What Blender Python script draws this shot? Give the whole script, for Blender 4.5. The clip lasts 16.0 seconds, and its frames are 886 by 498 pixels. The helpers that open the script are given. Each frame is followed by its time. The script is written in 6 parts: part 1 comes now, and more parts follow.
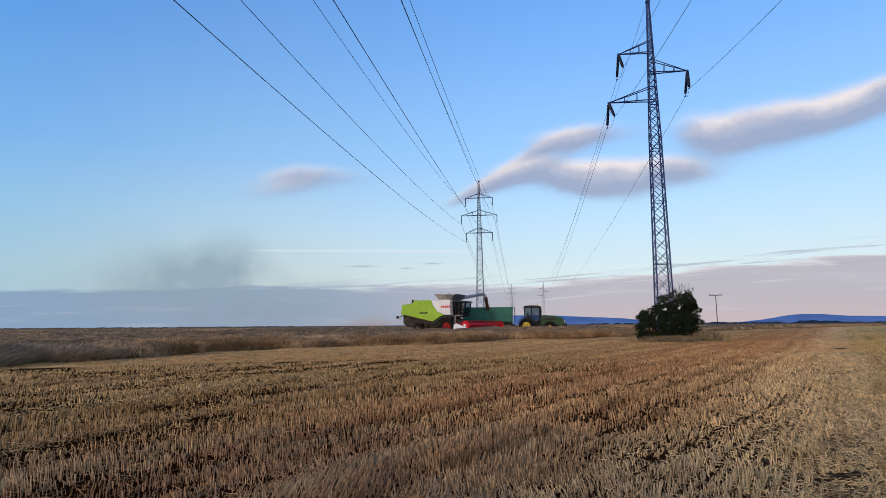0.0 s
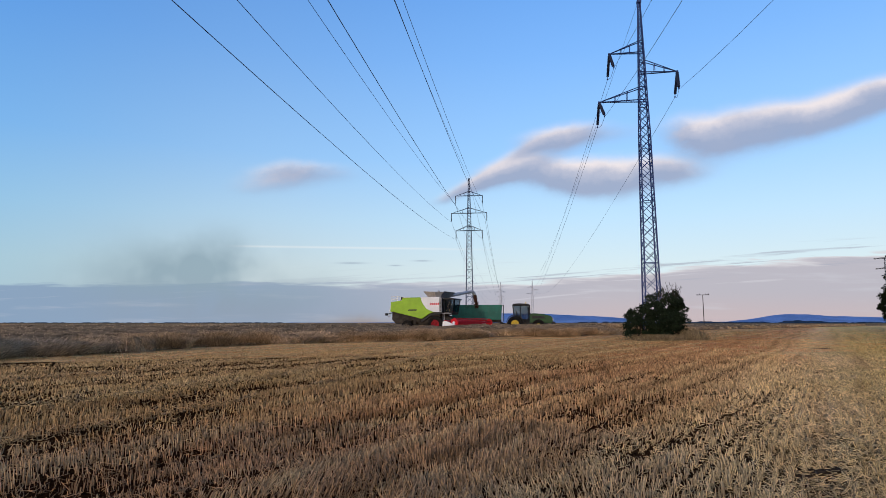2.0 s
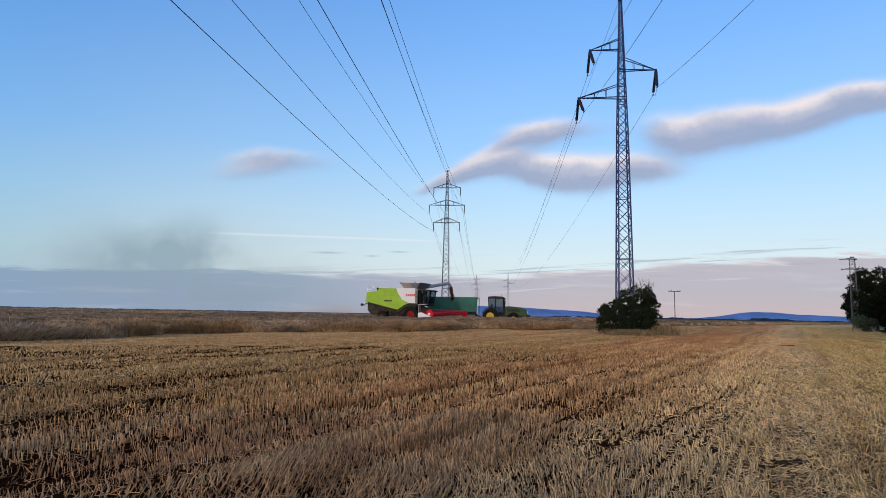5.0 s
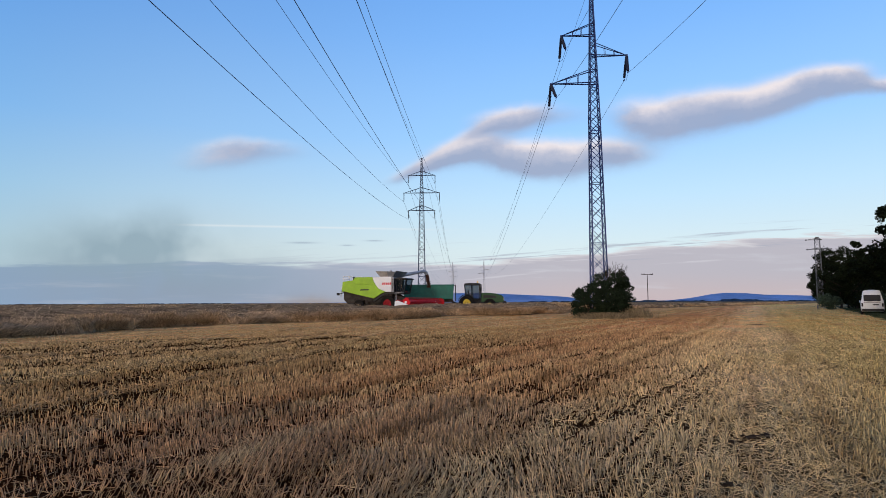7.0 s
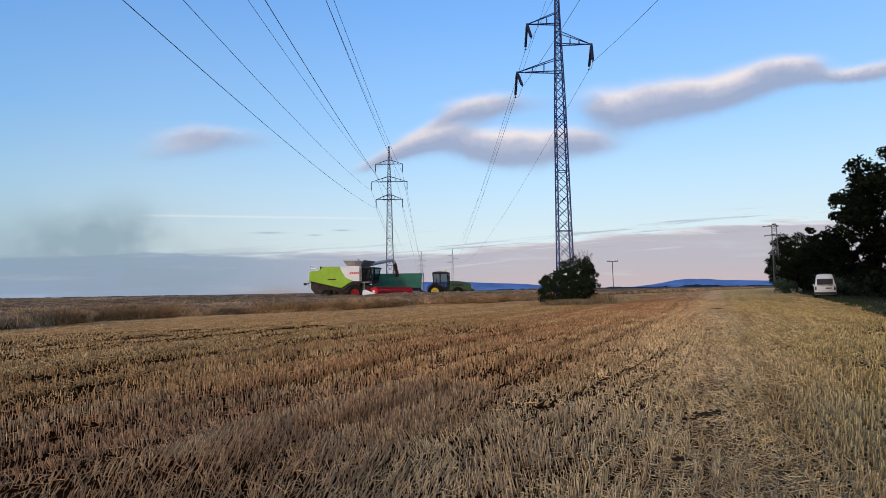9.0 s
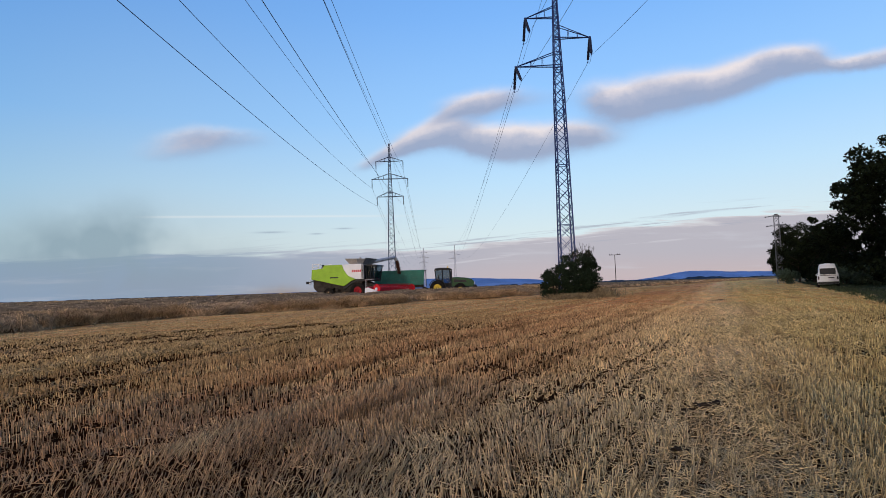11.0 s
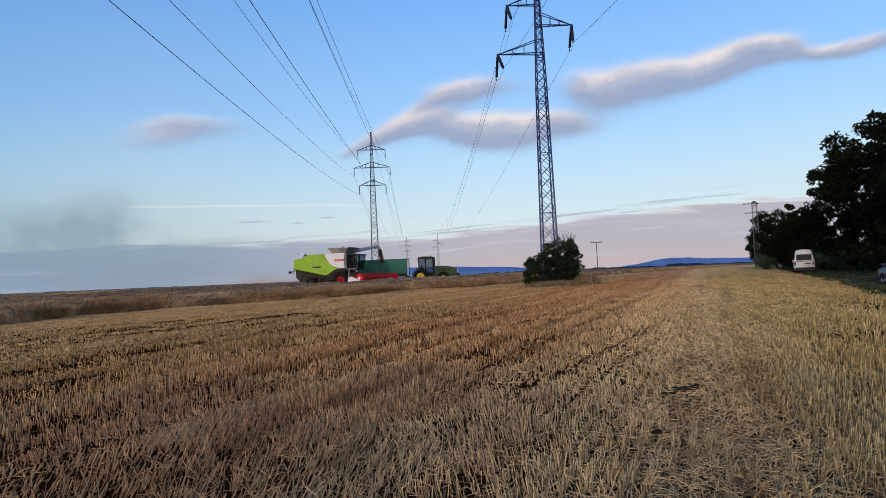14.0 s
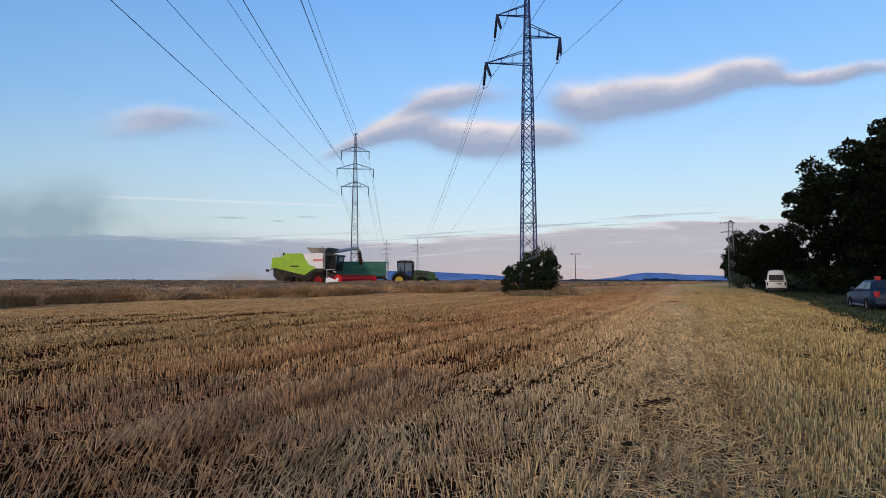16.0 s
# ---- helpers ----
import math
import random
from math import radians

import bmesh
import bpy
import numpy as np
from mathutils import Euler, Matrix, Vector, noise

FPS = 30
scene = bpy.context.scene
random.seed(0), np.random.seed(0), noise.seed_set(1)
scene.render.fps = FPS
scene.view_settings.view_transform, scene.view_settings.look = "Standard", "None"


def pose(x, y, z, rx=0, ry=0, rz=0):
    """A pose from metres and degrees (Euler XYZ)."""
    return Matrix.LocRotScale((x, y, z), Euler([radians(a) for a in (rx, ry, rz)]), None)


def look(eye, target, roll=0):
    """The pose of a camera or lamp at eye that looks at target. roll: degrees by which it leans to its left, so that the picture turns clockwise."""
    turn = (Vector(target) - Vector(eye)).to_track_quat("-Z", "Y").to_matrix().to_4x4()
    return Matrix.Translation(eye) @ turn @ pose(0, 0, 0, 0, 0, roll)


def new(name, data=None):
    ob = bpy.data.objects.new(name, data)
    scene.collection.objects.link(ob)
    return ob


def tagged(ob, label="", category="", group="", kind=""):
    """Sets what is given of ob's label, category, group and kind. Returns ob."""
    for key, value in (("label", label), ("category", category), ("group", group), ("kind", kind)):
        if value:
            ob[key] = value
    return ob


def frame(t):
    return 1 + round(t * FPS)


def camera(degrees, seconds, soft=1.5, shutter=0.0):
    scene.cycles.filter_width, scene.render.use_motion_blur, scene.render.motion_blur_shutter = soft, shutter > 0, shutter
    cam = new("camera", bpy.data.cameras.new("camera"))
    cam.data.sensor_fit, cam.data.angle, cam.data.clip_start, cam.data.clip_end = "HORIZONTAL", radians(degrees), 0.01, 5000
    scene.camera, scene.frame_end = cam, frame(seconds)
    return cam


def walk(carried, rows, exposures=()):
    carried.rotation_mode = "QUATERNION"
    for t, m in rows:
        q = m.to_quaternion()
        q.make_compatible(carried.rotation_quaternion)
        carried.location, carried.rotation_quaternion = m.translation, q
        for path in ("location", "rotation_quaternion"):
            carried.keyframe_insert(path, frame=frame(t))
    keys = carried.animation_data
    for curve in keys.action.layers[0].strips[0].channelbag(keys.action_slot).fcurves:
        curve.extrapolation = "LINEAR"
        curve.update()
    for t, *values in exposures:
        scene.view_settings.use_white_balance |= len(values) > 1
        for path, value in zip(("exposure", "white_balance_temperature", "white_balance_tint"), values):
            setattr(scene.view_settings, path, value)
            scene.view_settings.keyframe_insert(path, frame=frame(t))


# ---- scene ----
cam = camera(73.53, 16.0, soft=0.6)

PATH = [
    (0, pose(0.002, 0.034, 1.521, 97.330, 0.417, 0.054)),
    (0.5, pose(0.002, 0.034, 1.521, 97.224, 0.011, -0.437)),
    (1, pose(0.007, 0.027, 1.515, 97.659, 0.298, -0.277)),
    (1.5, pose(0.014, 0.032, 1.506, 97.098, 0.315, -0.672)),
    (2, pose(0.012, 0.024, 1.502, 97.085, 0.000, -1.001)),
    (2.5, pose(0.011, 0.023, 1.498, 96.893, -0.053, -1.055)),
    (3, pose(0.002, 0.019, 1.497, 96.928, -0.146, -1.531)),
    (3.5, pose(0.012, 0.020, 1.491, 96.817, 0.114, -1.882)),
    (4, pose(0.008, 0.026, 1.486, 96.537, -0.369, -2.338)),
    (6.5, pose(0.017, 0.034, 1.461, 95.738, -0.298, -4.869)),
    (7, pose(0.021, 0.021, 1.464, 95.147, 0.266, -5.592)),
    (7.5, pose(0.039, 0.024, 1.452, 94.599, 0.392, -6.579)),
    (8, pose(0.049, 0.028, 1.438, 93.773, 0.991, -7.457)),
    (8.5, pose(0.086, 0.018, 1.425, 94.044, 1.135, -8.286)),
    (9, pose(0.114, 0.015, 1.418, 94.052, 0.970, -8.579)),
    (11.5, pose(0.170, -0.012, 1.399, 93.414, 2.493, -8.433)),
    (12, pose(0.158, 0.004, 1.392, 92.748, 2.850, -8.631)),
    (12.5, pose(0.168, 0.021, 1.390, 93.533, 2.055, -8.714)),
    (13, pose(0.171, 0.013, 1.389, 93.189, 2.155, -8.878)),
    (13.5, pose(0.169, 0.006, 1.388, 92.475, 2.103, -9.580)),
    (14, pose(0.165, -0.010, 1.396, 92.552, 2.427, -9.928)),
    (14.5, pose(0.160, -0.016, 1.398, 92.843, 2.088, -10.302)),
    (15, pose(0.178, 0.006, 1.385, 92.996, 1.285, -10.924)),
    (15.5, pose(0.163, -0.006, 1.388, 93.153, 0.212, -11.361)),
    (16, pose(0.163, 0.001, 1.388, 93.015, -0.065, -11.994)),
]
walk(cam, PATH, [(0, 0.0), (9, 0.0), (11.5, -0.06), (16, -0.06)])

# ---- world: clear dusk sky with thin clouds ----
SUN_AZ, SUN_EL = 212.0, 11.0          # degrees clockwise from +y; behind the camera
world = bpy.data.worlds.new("dusk_sky")
scene.world = world
world.use_nodes = True


class Nodes:
    """Small helper that strings math nodes together."""

    def __init__(self, tree):
        self.tree = tree
        tree.nodes.clear()

    def node(self, kind, operation=None, use_clamp=None, interpolation_type=None, data_type=None, blend_type=None, sky_type=None):
        n = self.tree.nodes.new(kind)
        if operation:
            n.operation = operation
        if use_clamp is not None:
            n.use_clamp = use_clamp
        if interpolation_type:
            n.interpolation_type = interpolation_type
        if data_type:
            n.data_type = data_type
        if blend_type:
            n.blend_type = blend_type
        if sky_type:
            n.sky_type = sky_type
        return n

    def put(self, socket, value):
        if isinstance(value, bpy.types.NodeSocket):
            self.tree.links.new(value, socket)
        else:
            socket.default_value = value

    def m(self, op, *args, clamp=False):
        n = self.node("ShaderNodeMath", operation=op, use_clamp=clamp)
        for sock, a in zip(n.inputs, args):
            self.put(sock, a)
        return n.outputs[0]

    def smooth(self, v, lo, hi):
        n = self.node("ShaderNodeMapRange", interpolation_type="SMOOTHSTEP")
        self.put(n.inputs[0], v)
        n.inputs[1].default_value, n.inputs[2].default_value = lo, hi
        return n.outputs[0]

    def mix(self, fac, a, b, blend="MIX"):
        n = self.node("ShaderNodeMix", data_type="RGBA", blend_type=blend)
        self.put(n.inputs[0], fac)
        for sock, v in ((n.inputs[6], a), (n.inputs[7], b)):
            self.put(sock, (*v, 1) if isinstance(v, tuple) and len(v) == 3 else v)
        return n.outputs[2]

    def ramp(self, fac, stops):
        n = self.node("ShaderNodeValToRGB")
        self.put(n.inputs[0], fac)
        els = n.color_ramp.elements
        while len(els) < len(stops):
            els.new(0.5)
        for e, (p, c) in zip(els, stops):
            e.position, e.color = p, (*c, 1)
        return n.outputs[0]

    def noise(self, vec, scale, detail=3.0, rough=0.55):
        n = self.node("ShaderNodeTexNoise")
        if vec is not None:
            self.put(n.inputs["Vector"], vec)
        n.inputs["Scale"].default_value, n.inputs["Detail"].default_value = scale, detail
        n.inputs["Roughness"].default_value = rough
        return n.outputs[0]

    def xyz(self, x, y, z):
        n = self.node("ShaderNodeCombineXYZ")
        for sock, a in zip(n.inputs, (x, y, z)):
            self.put(sock, a)
        return n.outputs[0]


def srgb(r, g, b):
    return tuple(((c / 255 + 0.055) / 1.055) ** 2.4 if c > 10 else c / 255 / 12.92 for c in (r, g, b))


def build_sky():
    k = Nodes(world.node_tree)
    out = k.node("ShaderNodeOutputWorld")
    bg = k.node("ShaderNodeBackground")
    tc = k.node("ShaderNodeTexCoord")
    sep = k.node("ShaderNodeSeparateXYZ")
    k.tree.links.new(tc.outputs["Generated"], sep.inputs[0])
    x, y, z = sep.outputs
    ahead = k.m("MAXIMUM", y, 0.05)
    u, v = k.m("DIVIDE", x, ahead), k.m("DIVIDE", z, ahead)
    front = k.smooth(y, 0.1, 0.35)
    sky = k.node("ShaderNodeTexSky", sky_type="NISHITA")
    sky.sun_disc, sky.sun_elevation, sky.sun_rotation = False, radians(SUN_EL), radians(SUN_AZ)
    sky.air_density, sky.dust_density, sky.ozone_density = 1.2, 1.5, 2.0
    # clear-sky gradient by height, with the Nishita sky mixed in
    el = k.m("MAXIMUM", z, 0.0)
    clear = k.ramp(el, [(0.0, srgb(214, 222, 224)), (0.09, srgb(208, 226, 234)), (0.17, srgb(186, 220, 246)),
                        (0.27, srgb(154, 203, 253)), (0.42, srgb(123, 179, 246)), (0.55, srgb(98, 158, 234)), (0.72, srgb(74, 122, 190)), (1.0, srgb(46, 80, 140))])
    teal = k.smooth(u, -0.25, -0.85)
    clear = k.mix(k.m("MULTIPLY", teal, 0.8), clear, k.mix(1.0, clear, (0.60, 0.85, 1.0), "MULTIPLY"))
    lift = k.m("MULTIPLY_ADD", k.smooth(u, -0.6, 0.35), 0.24, 0.94)
    clear = k.mix(1.0, clear, k.xyz(lift, lift, lift), "MULTIPLY")
    nish = k.mix(1.0, sky.outputs[0], (0.10, 0.10, 0.10), "MULTIPLY")
    base = k.mix(0.12, clear, nish)
    # warm glow round the set sun, behind
    sdir = Vector((math.sin(radians(SUN_AZ)), math.cos(radians(SUN_AZ)), 0.06))
    glow = k.m("ADD", k.m("MULTIPLY", x, sdir.x), k.m("MULTIPLY", y, sdir.y))
    glow = k.m("MULTIPLY", k.smooth(glow, 0.0, 1.0), k.smooth(el, 0.75, 0.0))
    base = k.mix(glow, base, (1.9, 1.25, 0.75))

    uv = k.xyz(u, v, 0.0)
    wide = k.xyz(k.m("MULTIPLY", u, 2.2), k.m("MULTIPLY", v, 26.0), 0.0)
    n1 = k.noise(uv, 7.0, 6.0, 0.6)
    n5 = k.noise(k.xyz(k.m("MULTIPLY", u, 12.0), k.m("MULTIPLY", k.m("SUBTRACT", v, k.m("MULTIPLY", u, 0.15)), 34.0), 1.0), 1.0, 6.0, 0.65)
    n2 = k.noise(wide, 2.2, 4.0)
    # low grey bank along the horizon
    top = k.m("ADD", 0.064, k.m("MULTIPLY", k.smooth(u, 0.0, 1.0), 0.062))
    edge = k.m("SUBTRACT", k.m("ADD", top, k.m("MULTIPLY", k.m("SUBTRACT", n2, 0.5), 0.05)), v)
    bank = k.m("MULTIPLY", k.smooth(edge, -0.004, 0.004), front)
    bank_col = k.mix(k.smooth(u, -0.45, 0.35), srgb(134, 158, 188), srgb(184, 178, 189))
    bank_col = k.mix(k.m("MULTIPLY", k.smooth(v, 0.06, 0.0), k.smooth(u, -0.1, 0.4)), bank_col, srgb(197, 178, 182))
    bank_col = k.mix(k.m("MULTIPLY", k.smooth(n2, 0.54, 0.74), 0.35), bank_col, srgb(208, 208, 218))
    rim = k.m("MULTIPLY", k.m("MULTIPLY", k.smooth(edge, -0.004, 0.001), k.smooth(edge, 0.008, 0.001)), k.smooth(u, -0.3, 0.2))
    col = k.mix(k.m("MULTIPLY", bank, 0.88), base, bank_col)
    col = k.mix(k.m("MULTIPLY", k.m("MULTIPLY", rim, 0.4), front), col, srgb(232, 228, 230))

    fine = k.noise(k.xyz(k.m("MULTIPLY", u, 1.6), k.m("MULTIPLY", k.m("SUBTRACT", v, k.m("MULTIPLY", u, 0.07)), 55.0), 3.0), 2.0, 4.0, 0.6)
    zone = k.m("MULTIPLY", k.smooth(edge, -0.034, -0.006), k.smooth(edge, 0.022, 0.002))
    shred = k.m("MULTIPLY", k.m("MULTIPLY", k.smooth(fine, 0.52, 0.64), zone), k.m("MULTIPLY", k.smooth(u, -0.5, 0.3), front))
    col = k.mix(k.m("MULTIPLY", shred, 0.75), col, srgb(168, 174, 190))
    pale = k.m("MULTIPLY", k.m("MULTIPLY", k.smooth(fine, 0.40, 0.30), k.m("MULTIPLY", k.smooth(edge, -0.004, 0.004), k.smooth(edge, 0.05, 0.01))), front)
    col = k.mix(k.m("MULTIPLY", pale, k.m("MULTIPLY_ADD", k.smooth(u, -0.35, 0.1), 0.36, 0.12)), col, srgb(226, 226, 232))

    # clouds: soft ellipses (u, v, half width, half height, slope, weight)
    blobs = [(-0.245, 0.262, 0.056, 0.014, 0.02, 0.55), (-0.268, 0.238, 0.066, 0.018, 0.05, 0.48), (-0.18, 0.252, 0.060, 0.016, 0.0, 0.30),
             (0.070, 0.234, 0.050, 0.010, 0.42, 0.9), (0.130, 0.260, 0.060, 0.017, 0.38, 0.95), (0.228, 0.322, 0.058, 0.019, 0.14, 1.1), (0.165, 0.300, 0.040, 0.010, 0.45, 0.55),
             (0.215, 0.254, 0.085, 0.021, 0.0, 1.0), (0.300, 0.248, 0.090, 0.028, 0.03, 1.0), (0.400, 0.262, 0.070, 0.020, 0.0, 0.8),
             (0.470, 0.325, 0.055, 0.030, -0.10, 0.85), (0.560, 0.338, 0.085, 0.032, 0.12, 1.0), (0.660, 0.360, 0.090, 0.028, 0.20, 1.0),
             (0.760, 0.390, 0.080, 0.026, 0.30, 1.0), (0.845, 0.412, 0.060, 0.022, 0.15, 0.95), (0.960, 0.408, 0.090, 0.014, 0.12, 0.8), (1.12, 0.440, 0.12, 0.016, 0.22, 0.8),
             (0.33, 0.325, 0.05, 0.016, 0.1, 0.22), (-0.12, 0.325, 0.05, 0.012, 0.1, 0.12)]
    warp = k.m("MULTIPLY", k.m("SUBTRACT", n1, 0.5), 0.035)
    uw, vw = k.m("ADD", u, k.m("MULTIPLY", warp, 1.6)), k.m("ADD", v, warp)
    dens, lit = 0.0, 0.0
    for cu, cv, a, b, slope, weight in blobs:
        du = k.m("SUBTRACT", uw, cu)
        dv = k.m("SUBTRACT", k.m("SUBTRACT", vw, cv), k.m("MULTIPLY", du, slope))
        p, q = k.m("DIVIDE", du, a), k.m("DIVIDE", dv, b)
        d2 = k.m("ADD", k.m("MULTIPLY", p, p), k.m("MULTIPLY", q, q))
        d = k.m("MULTIPLY", k.m("EXPONENT", k.m("MULTIPLY", d2, -0.75)), weight)
        dens = k.m("ADD", dens, d)
        lit = k.m("ADD", lit, k.m("MULTIPLY", d, q))
    dens = k.m("MULTIPLY", dens, k.m("MULTIPLY_ADD", n5, 0.7, 0.64))
    shade = k.m("ADD", k.m("DIVIDE", lit, k.m("ADD", dens, 0.02)), k.m("ADD", k.m("MULTIPLY", k.m("SUBTRACT", n1, 0.5), 1.4), k.m("MULTIPLY", k.m("SUBTRACT", n5, 0.5), 0.9)))
    cloud_col = k.ramp(k.m("MULTIPLY_ADD", shade, 0.33, 0.5, clamp=True),
                       [(0.0, srgb(150, 166, 198)), (0.40, srgb(160, 169, 195)), (0.60, srgb(190, 190, 206)), (0.82, srgb(248, 234, 230))])
    cover = k.m("MULTIPLY", k.smooth(dens, 0.06, 0.95), front)
    col = k.mix(k.m("MULTIPLY", cover, 0.88), col, cloud_col)
    # thin vapour trail and dark shreds
    line = k.m("SUBTRACT", v, k.m("ADD", 0.1245, k.m("MULTIPLY", u, -0.012)))
    trail = k.m("EXPONENT", k.m("MULTIPLY", k.m("POWER", k.m("DIVIDE", line, 0.0018), 2.0), -1.0))
    trail = k.m("MULTIPLY", trail, k.m("MULTIPLY", k.smooth(u, -0.36, -0.30), k.smooth(u, 0.16, -0.05)))
    col = k.mix(k.m("MULTIPLY", k.m("MULTIPLY", trail, 0.6), front), col, srgb(228, 236, 240))
    for cu, cv, a, b in ((-0.137, 0.100, 0.022, 0.0016), (-0.063, 0.096, 0.010, 0.0012), (-0.018, 0.104, 0.014, 0.0013)):
        p, q = k.m("DIVIDE", k.m("SUBTRACT", u, cu), a), k.m("DIVIDE", k.m("SUBTRACT", v, cv), b)
        d = k.m("EXPONENT", k.m("MULTIPLY", k.m("ADD", k.m("MULTIPLY", p, p), k.m("MULTIPLY", q, q)), -1.0))
        col = k.mix(k.m("MULTIPLY", k.m("MULTIPLY", d, 0.6), front), col, srgb(150, 165, 185))
    # dust hanging far off over the crop
    n3 = k.noise(uv, 9.0, 3.0)
    dust = 0.0
    for cu, cv, a, b, weight in ((-0.48, 0.088, 0.13, 0.050, 0.42), (-0.39, 0.112, 0.085, 0.038, 0.45), (-0.40, 0.045, 0.17, 0.070, 0.80), (-0.335, 0.075, 0.030, 0.045, 0.30), (-0.24, 0.020, 0.14, 0.040, 0.55)):
        p, q = k.m("DIVIDE", k.m("SUBTRACT", uw, cu), a), k.m("DIVIDE", k.m("SUBTRACT", vw, cv), b)
        d = k.m("EXPONENT", k.m("MULTIPLY", k.m("ADD", k.m("MULTIPLY", p, p), k.m("MULTIPLY", q, q)), -1.0))
        dust = k.m("ADD", dust, k.m("MULTIPLY", d, weight))
    dust = k.m("MULTIPLY", k.m("MULTIPLY", dust, k.smooth(n3, 0.1, 0.65)), front, clamp=True)
    col = k.mix(k.m("MULTIPLY", dust, 0.85), col, k.mix(k.smooth(v, 0.09, 0.0), srgb(142, 166, 180), srgb(146, 160, 178)))
    # brown chaff dust low behind the harvester
    p, q = k.m("DIVIDE", k.m("SUBTRACT", uw, -0.115), 0.065), k.m("DIVIDE", k.m("SUBTRACT", vw, -0.004), 0.014)
    puff = k.m("EXPONENT", k.m("MULTIPLY", k.m("ADD", k.m("MULTIPLY", p, p), k.m("MULTIPLY", q, q)), -1.0))
    col = k.mix(k.m("MULTIPLY", k.m("MULTIPLY", puff, 0.75), front), col, srgb(160, 146, 138))
    k.tree.links.new(col, bg.inputs[0])
    bg.inputs[1].default_value = 1.0
    k.tree.links.new(bg.outputs[0], out.inputs[0])


build_sky()
sun = new("sun", bpy.data.lights.new("sun", "SUN"))
sun.data.energy, sun.data.angle, sun.data.color = 1.25, radians(10), (1.0, 0.89, 0.77)
sun.matrix_world = look((0, 0, 0), (-math.sin(radians(SUN_AZ)) * math.cos(radians(SUN_EL)), -math.cos(radians(SUN_AZ)) * math.cos(radians(SUN_EL)), -math.sin(radians(SUN_EL))))

# ---- materials ----
def material(name, color, rough=0.7, metal=0.0, vary=0.25, scale=6.0, bump=0.0, bump_scale=40.0, island=0.0, second=None, coat=0.0, spec=None):
    """A Principled material: base colour broken up by noise at two scales, optional per-island variation and bump."""
    mt = bpy.data.materials.new(name)
    mt.use_nodes = True
    k = Nodes(mt.node_tree)
    out, bsdf = k.node("ShaderNodeOutputMaterial"), k.node("ShaderNodeBsdfPrincipled")
    k.tree.links.new(bsdf.outputs[0], out.inputs[0])
    tc = k.node("ShaderNodeTexCoord")
    pos = tc.outputs["Object"]
    big, fine = k.noise(pos, scale, 3.0), k.noise(pos, scale * 11.0, 2.0)
    dark = tuple(c * (1 - vary) for c in color)
    light = tuple(min(1.0, c * (1 + vary)) for c in (second or color))
    col = k.mix(k.smooth(k.m("ADD", k.m("MULTIPLY", big, 0.7), k.m("MULTIPLY", fine, 0.3)), 0.3, 0.7), dark, light)
    if island:
        geo = k.node("ShaderNodeNewGeometry")
        amount = k.m("MULTIPLY_ADD", geo.outputs["Random Per Island"], 2 * island, 1 - island)
        col = k.mix(1.0, col, k.xyz(amount, amount, amount), "MULTIPLY")
    k.put(bsdf.inputs["Base Color"], col)
    k.put(bsdf.inputs["Roughness"], k.m("MULTIPLY_ADD", k.m("SUBTRACT", fine, 0.5), 0.25, rough, clamp=True))
    bsdf.inputs["Metallic"].default_value = metal
    bsdf.inputs["Coat Weight"].default_value = coat
    bsdf.inputs["Specular IOR Level"].default_value = spec if spec is not None else (0.04 if rough >= 0.75 else 0.35)
    if bump:
        b = k.node("ShaderNodeBump")
        b.inputs["Strength"].default_value, b.inputs["Distance"].default_value = 0.6, bump
        k.put(b.inputs["Height"], k.noise(pos, bump_scale, 3.0))
        k.tree.links.new(b.outputs[0], bsdf.inputs["Normal"])
    return mt


ROW_AZ = radians(33.5)               # direction of the drilled rows
RC, RS = math.cos(ROW_AZ), math.sin(ROW_AZ)


